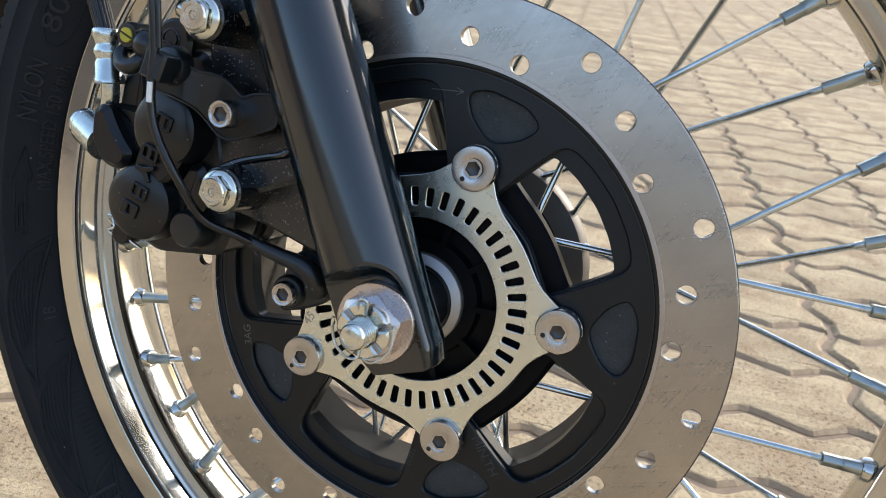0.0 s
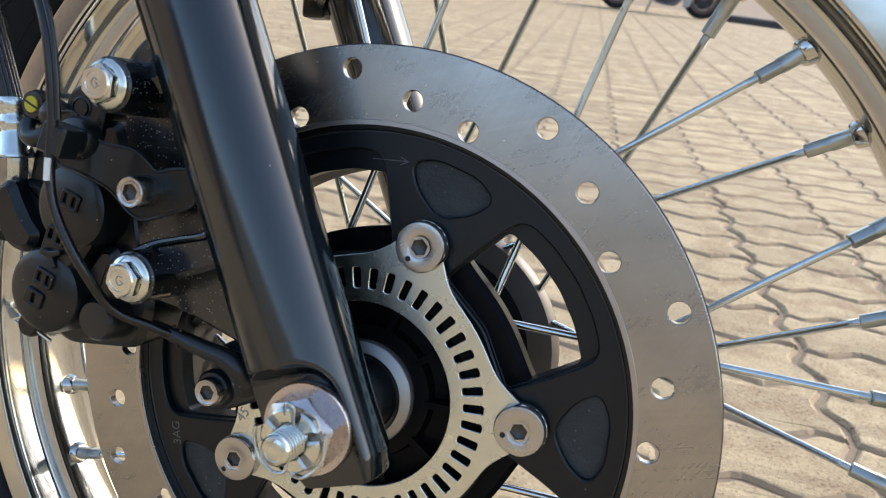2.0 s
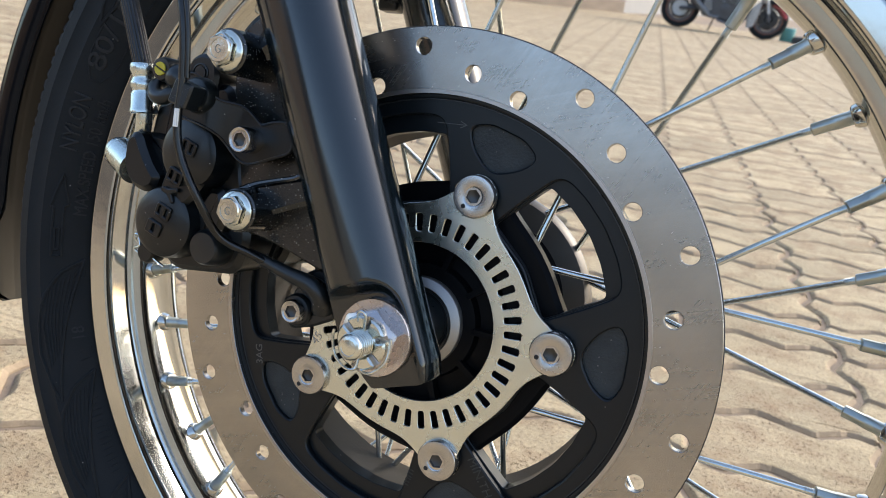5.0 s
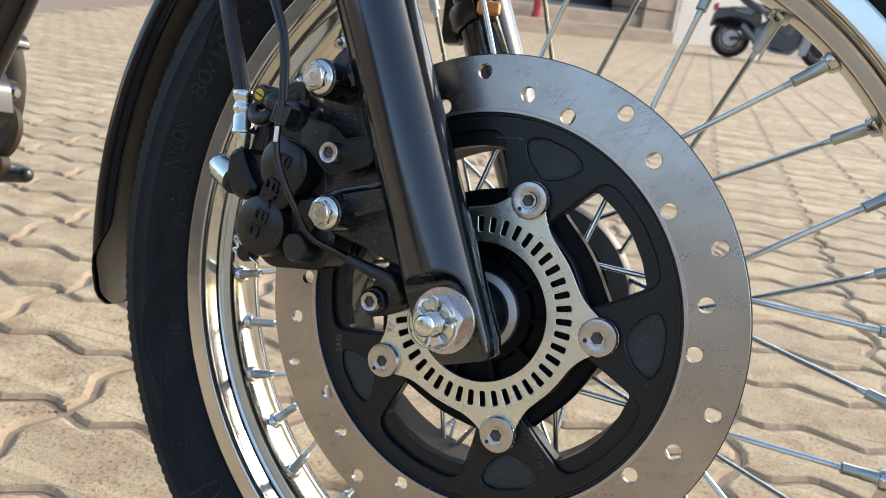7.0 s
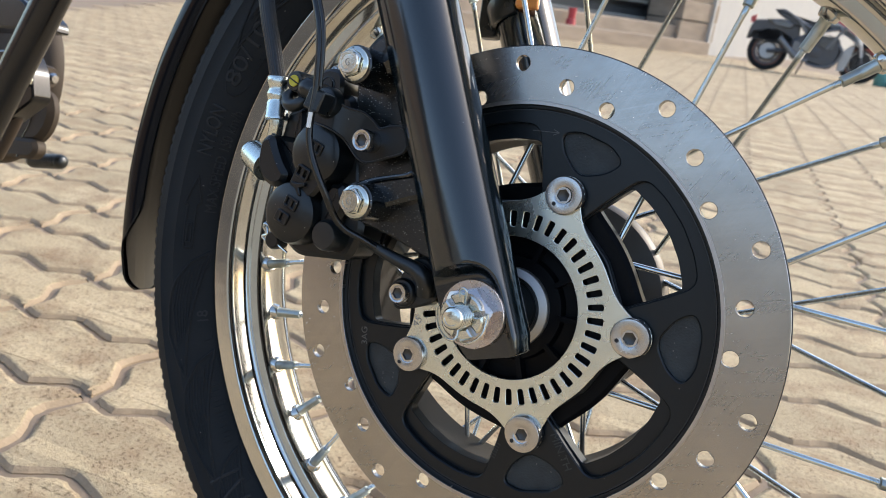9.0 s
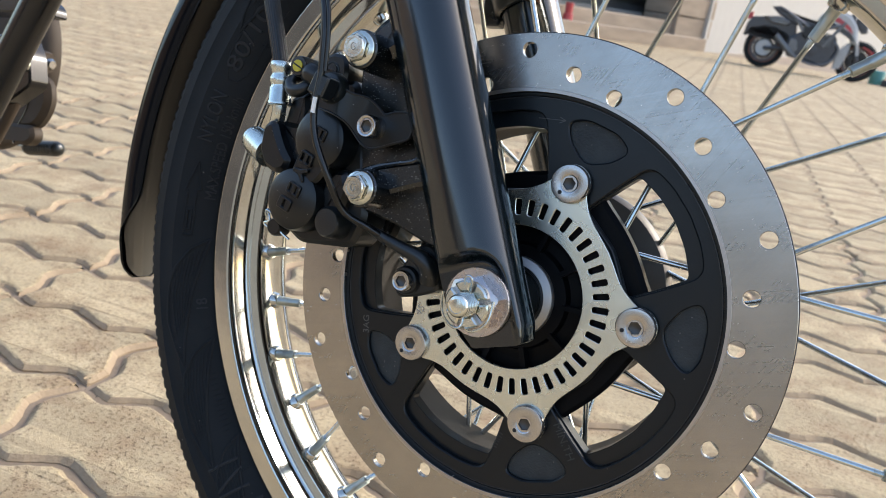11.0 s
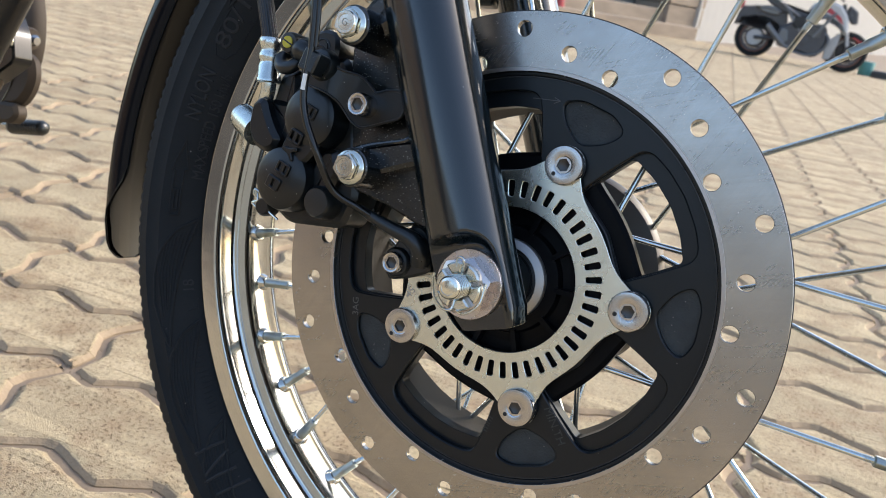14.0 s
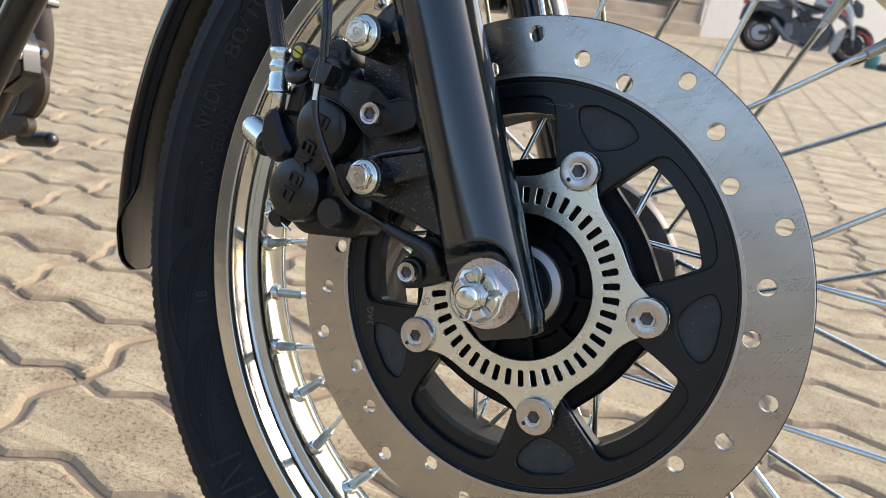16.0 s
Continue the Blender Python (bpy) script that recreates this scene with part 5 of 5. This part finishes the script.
tagged(part("bin", bm, M_REDPL), "small red plastic bin standing on the plinth step", "bin")


def parked_bike(m):
    """A naked street motorcycle seen from its side, x forward, on its stand."""
    top = thing("motorcycle", "white and black street motorcycle parked by the white wall", "motorcycle", m)
    for x in (0.0, 1.38):
        bm = bmesh.new()
        lathe(bm, [(0.215, -0.05), (0.24, -0.06), (0.285, -0.05), (0.31, 0.0), (0.285, 0.05), (0.24, 0.06), (0.215, 0.05)], Matrix.Translation((x, 0, 0.31)) @ SIDE, 40, True)
        ty = part("tyre", bm, M_TYRE, top)
        bm = bmesh.new()
        lathe(bm, [(0.225, -0.03), (0.175, -0.03), (0.170, 0.0), (0.175, 0.03), (0.225, 0.03)], Matrix.Translation((x, 0, 0.31)) @ SIDE, 36, True)
        lathe(bm, [(0.0, -0.05), (0.04, -0.05), (0.04, 0.05), (0.0, 0.05)], Matrix.Translation((x, 0, 0.31)) @ SIDE, 16)
        for k in range(5):
            a = 2 * math.pi * k / 5 + 0.3
            sweep(bm, [(x, 0, 0.31), (x + 0.21 * math.cos(a), 0, 0.31 + 0.21 * math.sin(a))], 0.022, 6, False)
        part("wheel_rim", bm, M_BLACKPL, ty)
        bm = bmesh.new()
        lathe(bm, [(0.075, -0.06), (0.12, -0.06), (0.12, -0.064), (0.075, -0.064)], Matrix.Translation((x, 0, 0.31)) @ SIDE, 30, True)
        part("brake_disc", bm, M_DARKGREY if x > 1 else M_GREYPL, ty)
        bm = bmesh.new()
        lathe(bm, [(0.216, -0.061), (0.226, -0.062), (0.226, -0.058), (0.216, -0.057)], Matrix.Translation((x, 0, 0.31)) @ SIDE, 36, True)
        part("rim_tape", bm, M_ORANGE, ty)
        bm = bmesh.new()
        lathe(bm, [(0.0, 0.02), (0.16, 0.02), (0.165, 0.03), (0.0, 0.03)], Matrix.Translation((x, 0, 0.31)) @ SIDE, 30)
        part("sprocket" if x < 1 else "far_disc", bm, M_DARKGREY, ty)
    bm = bmesh.new()
    prism(bm, rounded([(0.34, 0.24), (0.66, 0.20), (0.92, 0.14), (1.02, 0.22), (1.08, 0.42), (1.00, 0.64), (0.52, 0.66), (0.32, 0.52)], 0.06, 4), -0.16, 0.16, OUT, 0.04)
    lathe(bm, [(0.0, 0.165), (0.08, 0.165), (0.11, 0.15), (0.12, 0.10)], Matrix.Translation((0.70, 0, 0.38)) @ OUT, 20)
    part("engine", bm, M_BLACKPL, top)
    bm = bmesh.new()
    for j in range(7):
        prism(bm, rounded([(0.72 + 0.012 * j, 0.50 + 0.028 * j), (0.94 + 0.006 * j, 0.46 + 0.028 * j), (0.94 + 0.006 * j, 0.472 + 0.028 * j), (0.72 + 0.012 * j, 0.512 + 0.028 * j)], 0.004, 2), 0.10, 0.19, OUT)
    part("cylinder_fins", bm, M_GREYPL, top)
    for y in (-0.17, -0.14):
        bm = bmesh.new()
        sweep(bm, [(0.98, y + 0.04, 0.56), (1.08, y, 0.44), (1.00, y, 0.24), (0.82, y, 0.17), (0.60, y, 0.20)], 0.02, 8)
        part("header_pipe", bm, M_GREYPL, top)
    bm = bmesh.new()
    prism(bm, rounded([(0.36, 0.52), (0.46, 0.50), (0.50, 0.34), (0.42, 0.28), (0.34, 0.36)], 0.02, 3), 0.16, 0.20, OUT, 0.01)
    part("foot_peg_plate", bm, M_GREYPL, top)
    bm = bmesh.new()
    prism(bm, rounded([(0.50, 0.72), (0.66, 0.76), (0.72, 0.60), (0.60, 0.52), (0.50, 0.58)], 0.03, 3), -0.19, 0.19, OUT, 0.02)
    part("side_cover", bm, M_DARKGREY, top)
    bm = bmesh.new()
    sweep(bm, [(0.0, -0.10, 0.31), (0.45, -0.10, 0.36)], 0.03, 8, False)
    sweep(bm, [(0.0, 0.10, 0.31), (0.45, 0.10, 0.36)], 0.03, 8, False)
    part("swing_arm", bm, M_BLACKPL, top)
    for y in (-0.09, 0.09):
        bm = bmesh.new()
        sweep(bm, [(1.38, y, 0.31), (1.16, y, 1.00)], 0.027, 10, False)
        part("fork_leg", bm, M_BLACKPL, top)
    bm = bmesh.new()
    for y in (-0.17, 0.17):
        sweep(bm, [(0.24, y, 0.89), (0.46, y, 0.78), (0.66, y, 0.68), (1.06, y, 0.80)], 0.020, 8, False)
        sweep(bm, [(0.36, y, 0.82), (0.50, y, 0.66), (0.66, y, 0.48)], 0.020, 8, False)
        sweep(bm, [(0.46, y, 0.78), (0.45, y, 0.69), (0.66, y, 0.71)], 0.016, 8, False)
        sweep(bm, [(0.85, y, 0.45), (1.08, y, 0.86)], 0.02, 8, False)
    part("trellis_frame", bm, M_GREYPL, top)
    bm = bmesh.new()
    prism(bm, rounded([(0.66, 0.82), (0.73, 0.95), (0.93, 1.03), (1.13, 0.97), (1.26, 0.82), (1.34, 0.56), (1.26, 0.54), (1.16, 0.68), (0.97, 0.77)], 0.04, 4), -0.16, 0.16, OUT, 0.04)
    part("tank", bm, M_WHITEPL, top, "white painted tank and shroud")
    bm = bmesh.new()
    prism(bm, [(0.80, 0.92), (0.98, 0.91), (1.16, 0.80), (1.22, 0.70), (1.18, 0.72), (1.06, 0.80), (0.86, 0.88)], -0.163, 0.163, OUT)
    part("tank_stripe", bm, M_REDPL, top, "red stripe")
    bm = bmesh.new()
    prism(bm, rounded([(-0.04, 0.95), (0.11, 0.97), (0.36, 0.86), (0.62, 0.81), (0.90, 0.76), (0.62, 0.70), (0.32, 0.74), (0.08, 0.86)], 0.02, 3), -0.12, 0.11, OUT, 0.02)
    part("seat", bm, M_BLACKPL, top)
    bm = bmesh.new()
    prism(bm, rounded([(-0.12, 0.79), (0.14, 0.82), (0.30, 0.76), (0.26, 0.68), (0.03, 0.70)], 0.02, 3), -0.13, 0.13, OUT, 0.02)
    part("tail_panel", bm, M_GREYPL, top)
    bm = bmesh.new()
    prism(bm, rounded([(-0.36, 0.80), (-0.28, 0.84), (-0.28, 0.74), (-0.35, 0.70)], 0.01, 3), -0.05, 0.05, OUT, 0.005)
    part("tail_lamp", bm, M_REDPL, top, "red tail lamp")
    bm = bmesh.new()
    prism(bm, rounded([(-0.36, 0.46), (-0.34, 0.64), (-0.28, 0.76), (0.02, 0.80), (0.40, 0.74), (0.46, 0.40), (0.34, 0.44), (0.28, 0.56), (0.10, 0.63), (-0.08, 0.63), (-0.14, 0.56), (-0.26, 0.58), (-0.30, 0.46)], 0.02, 3), -0.08, 0.08, OUT, 0.02)
    part("rear_guard", bm, M_BLACKPL, top)
    bm = bmesh.new()
    prism(bm, rounded([(1.24, 1.00), (1.38, 0.92), (1.42, 0.74), (1.34, 0.72), (1.22, 0.86)], 0.03, 3), -0.09, 0.09, OUT, 0.02)
    part("headlamp", bm, M_BLACKPL, top)
    bm = bmesh.new()
    sweep(bm, [(0.98, -0.38, 1.08), (1.06, -0.2, 1.09), (1.14, 0, 1.04), (1.06, 0.2, 1.09), (0.98, 0.38, 1.08)], 0.013, 8)
    part("handlebar", bm, M_BLACKPL, top)
    bm = bmesh.new()
    sweep(bm, [(0.62, -0.17, 0.24), (0.48, -0.19, 0.25), (0.38, -0.20, 0.32), (0.14, -0.21, 0.53)], [0.025, 0.03, 0.05, 0.045], 12)
    part("exhaust", bm, M_GREYPL, top)
    bm = bmesh.new()
    prism(bm, rounded([(1.24, 0.58), (1.13, 0.50), (1.06, 0.34), (1.07, 0.14), (1.17, 0.17), (1.22, 0.40)], 0.02, 3), -0.10, 0.10, OUT, 0.01)
    part("radiator_shroud", bm, M_WHITEPL, top)
    bm = bmesh.new()
    lathe(bm, [(0.020, -0.062), (0.125, -0.062), (0.125, -0.070), (0.020, -0.070)], Matrix.Translation((0.0, 0, 0.31)) @ SIDE, 30, True)
    part("bright_disc", bm, M_WHITEPL, top, "pale brake disc")
    bm = bmesh.new()
    prism(bm, rounded([(1.42, 0.56), (1.56, 0.50), (1.66, 0.40), (1.64, 0.33), (1.54, 0.46), (1.40, 0.52)], 0.01, 3), -0.06, 0.06, OUT, 0.01)
    part("front_guard", bm, M_REDPL, top, "red front mudguard")
    for y in (-0.11, 0.11):
        bm = bmesh.new()
        sweep(bm, [(1.30, y, 0.62), (1.36, y, 0.40)], 0.024, 8, False)
        part("fork_cover", bm, M_WHITEPL, top)
    for y in (-0.40, 0.40):
        bm = bmesh.new()
        sweep(bm, [(1.02, y * 0.6, 1.09), (0.92, y, 1.17), (0.90, y * 1.1, 1.18)], [0.008, 0.02, 0.03], 8)
        part("mirror", bm, M_BLACKPL, top)
    bm = bmesh.new()
    sweep(bm, [(0.58, 0.12, 0.28), (0.50, 0.24, 0.0)], 0.013, 8, False)
    part("side_stand", bm, M_BLACKPL, top)
    return top


parked_bike(Matrix.Translation((-1.70, 14.6, 0)) @ Matrix.Rotation(radians(5), 4, "Z") @ Matrix.Scale(1.08, 4))

bm = bmesh.new()
lathe(bm, [(0.0, 0.0), (0.11, 0.0), (0.13, 0.20), (0.12, 0.24), (0.0, 0.24)], Matrix.Translation((0.16, 15.4, 0)), 24)
tagged(part("bucket", bm, M_TEAL), "small teal plastic bucket standing on the paving", "bucket")
bm = bmesh.new()
box(bm, 0.0, 22.0, -0.20, 0.20, -0.02, 0.12, Matrix.Translation((0.30, 15.2, 0)) @ Matrix.Rotation(radians(-14), 4, "Z"), 0.03)
tagged(part("kerb", bm, M_DARKWALL), "low dark grey kerb at the yard's edge", "kerb", kind="structure")

# paving: wavy blocks in straight rows and columns
from mathutils import geometry

TH, PL, PW = radians(8.65), 0.2567, 0.1374
U, V = Vector((math.cos(TH), math.sin(TH), 0)), Vector((-math.sin(TH), math.cos(TH), 0))
P2, AMP = PL / 2, 0.012
wave = [(0.0, 0.0), (0.25 * P2, -AMP), (0.32 * P2, -AMP), (0.66 * P2, AMP), (0.74 * P2, AMP), (1.25 * P2, -AMP), (1.32 * P2, -AMP), (1.66 * P2, AMP), (1.74 * P2, AMP), (2 * P2, 0.0)]
head_ = [(0.002, 0.30 * PW), (-0.022, 0.60 * PW), (-0.021, 0.70 * PW), (-0.003, 0.95 * PW)]
outline = wave + [(PL + a, b) for a, b in head_] + [(a, b + PW) for a, b in reversed(wave)] + list(reversed(head_))
GAP = 0.0040


HEADS = [i in range(9, 14) or i in range(23, 28) for i in range(len(outline))]  # which sides of the outline are head joints


def finer(poly, heads, step):
    """The outline with points at most step apart."""
    pts, flags = [], []
    for i, p in enumerate(poly):
        p, q = Vector(p), Vector(poly[(i + 1) % len(poly)])
        k = max(1, math.ceil((q - p).length / step))
        for j in range(k):
            pts.append(tuple(p + (q - p) * j / k))
            flags.append(heads[i])
    return pts, flags


def inset(poly, heads, d, more=0.0006):
    """Moves each side inwards by d, head joints by a little more."""
    n = len(poly)
    out = []
    for i, p in enumerate(poly):
        p, a, b = Vector(p), Vector(poly[i - 1]), Vector(poly[(i + 1) % n])
        e, g = (p - a).normalized(), (b - p).normalized()
        na, nb = Vector((-e.y, e.x)), Vector((-g.y, g.x))
        da, db = d + (more if heads[i - 1] else 0), d + (more if heads[i] else 0)
        det = na.x * nb.y - na.y * nb.x
        if abs(det) > 0.3:
            k = Vector(((da * nb.y - db * na.y) / det, (na.x * db - nb.x * da) / det))
            out.append(p + k * min(1.0, 1.4 * max(da, db) / k.length))
        else:
            out.append(p + (na + nb).normalized() * max(da, db))
    return out


def paver_geo(chamfer=True):
    levels = [(GAP, -0.018), (GAP, -0.0058), (GAP + 0.0050, -0.0010), (GAP + 0.0078, 0.0)] if chamfer else [(0.0022, -0.012), (0.0028, -0.0030), (0.0078, 0.0)]
    poly, heads = finer(outline, HEADS, 0.009) if chamfer else (outline, HEADS)
    vs, fs, n = [], [], len(poly)
    for d, z in levels:
        vs += [(p.x, p.y, z) for p in inset(poly, heads, d, 0.0006 if chamfer else -0.0004)]
    for k in range(len(levels) - 1):
        for i in range(n):
            j = (i + 1) % n
            fs.append((k * n + i, k * n + j, (k + 1) * n + j, (k + 1) * n + i))
    k = (len(levels) - 1) * n
    fs += [tuple(k + i for i in t) for t in geometry.tessellate_polygon([[Vector(v) for v in vs[k:]]])]
    return vs, fs


vs, fs = paver_geo()
shapes = []
for k in range(3):
    me = bpy.data.meshes.new("paver")
    me.from_pydata([(x + 0.0018 * noise.noise(Vector((x * 90 + 7 * k, y * 90, z * 300))) + 0.0012 * noise.noise(Vector((x * 260 + 7 * k, y * 260, z * 400))), y + 0.0018 * noise.noise(Vector((x * 90, y * 90 + 5 * k, z * 300 + 3))) + 0.0012 * noise.noise(Vector((x * 260, y * 260 + 5 * k, z * 400 + 3))), z + (0.0011 * noise.noise(Vector((x * 60 + 9 * k, y * 60, k))) if z > -0.005 else 0)) for x, y, z in vs], [], fs)
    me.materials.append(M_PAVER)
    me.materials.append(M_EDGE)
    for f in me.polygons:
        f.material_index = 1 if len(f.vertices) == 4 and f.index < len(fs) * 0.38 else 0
    me.shade_smooth()
    me.set_sharp_from_angle(angle=radians(7))
    shapes.append(me)
O = U * -0.543 + V * 0.175
rng = random.Random(5)
cells = []
for i in range(-56, 26):
    for j in range(-30, 150):
        c = O + U * (i * PL) + V * (j * PW) + U * (PL / 2) + V * (PW / 2)
        if c.y > 18.3 or (c.y > 4 and c.x > 1.2 + 0.14 * c.y) or c.x < -4.2 - 0.62 * max(0, c.y - 1.5):
            continue
        cells.append((math.hypot((c.x + 0.35) * 0.9, c.y - 0.35), i, j))
cells.sort()
near, far = cells[:290], cells[290:]
for d, i, j in near:
    ob = new("paver", shapes[rng.randrange(3)])
    ob.parent = ground
    p = O + U * (i * PL) + V * (j * PW)
    ob.matrix_local = Matrix.Translation((p.x, p.y, rng.uniform(-0.0012, 0.0012))) @ Matrix.Rotation(TH, 4, "Z") @ Matrix.Rotation(rng.uniform(-0.006, 0.006), 4, "X")
V2, F2 = [], []
v1, f1 = paver_geo(False)
for d, i, j in far:
    p = O + U * (i * PL) + V * (j * PW)
    dz = rng.uniform(-0.0012, 0.0012)
    k = len(V2)
    V2 += [(p.x + U.x * x + V.x * y, p.y + U.y * x + V.y * y, z + dz) for x, y, z in v1]
    F2 += [tuple(q + k for q in f) for f in f1]
me = bpy.data.meshes.new("paving")
me.from_pydata(V2, [], F2)
me.materials.append(M_PAVER)
me.materials.append(M_EDGE)
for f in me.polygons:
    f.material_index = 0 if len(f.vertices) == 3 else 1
rest = new("paving", me)
rest.parent = ground
tagged(rest, "sand-coloured wavy concrete paving blocks", kind="stuff")

# loose grit in the joints near the wheel
V3, F3 = [], []
for d, i, j in near[:150]:
    p = O + U * (i * PL) + V * (j * PW)
    for _ in range(16):
        line = wave if rng.random() < 0.75 else [(0.0, 0.0)] + head_ + [(0.0, PW)]
        k = rng.randrange(len(line) - 1)
        t = rng.random()
        x = line[k][0] + (line[k + 1][0] - line[k][0]) * t + rng.gauss(0, 0.0035)
        y = line[k][1] + (line[k + 1][1] - line[k][1]) * t + rng.gauss(0, 0.0035)
        r = 0.0004 + 0.0011 * rng.random() ** 2
        q = p + U * x + V * y
        k = len(V3)
        z0 = -0.0063 if abs(rng.random()) < 0.7 else -0.0053
        V3 += [(q.x + r * a, q.y + r * b, z0 + r * c) for a, b, c in ((1.1, 0, 0), (-1, 0, 0.1), (0.1, 0.9, 0), (0, -1.1, 0), (0, 0.1, 0.9), (0, 0, -0.8))]
        F3 += [(k + a, k + b, k + c) for a, b, c in ((0, 2, 4), (2, 1, 4), (1, 3, 4), (3, 0, 4), (2, 0, 5), (1, 2, 5), (3, 1, 5), (0, 3, 5))]
me = bpy.data.meshes.new("grit")
me.from_pydata(V3, [], F3)
me.materials.append(M_GRAIN)
grit = new("grit", me)
grit.parent = ground
tagged(grit, "loose brown sand grains lying in the paving joints", kind="stuff")
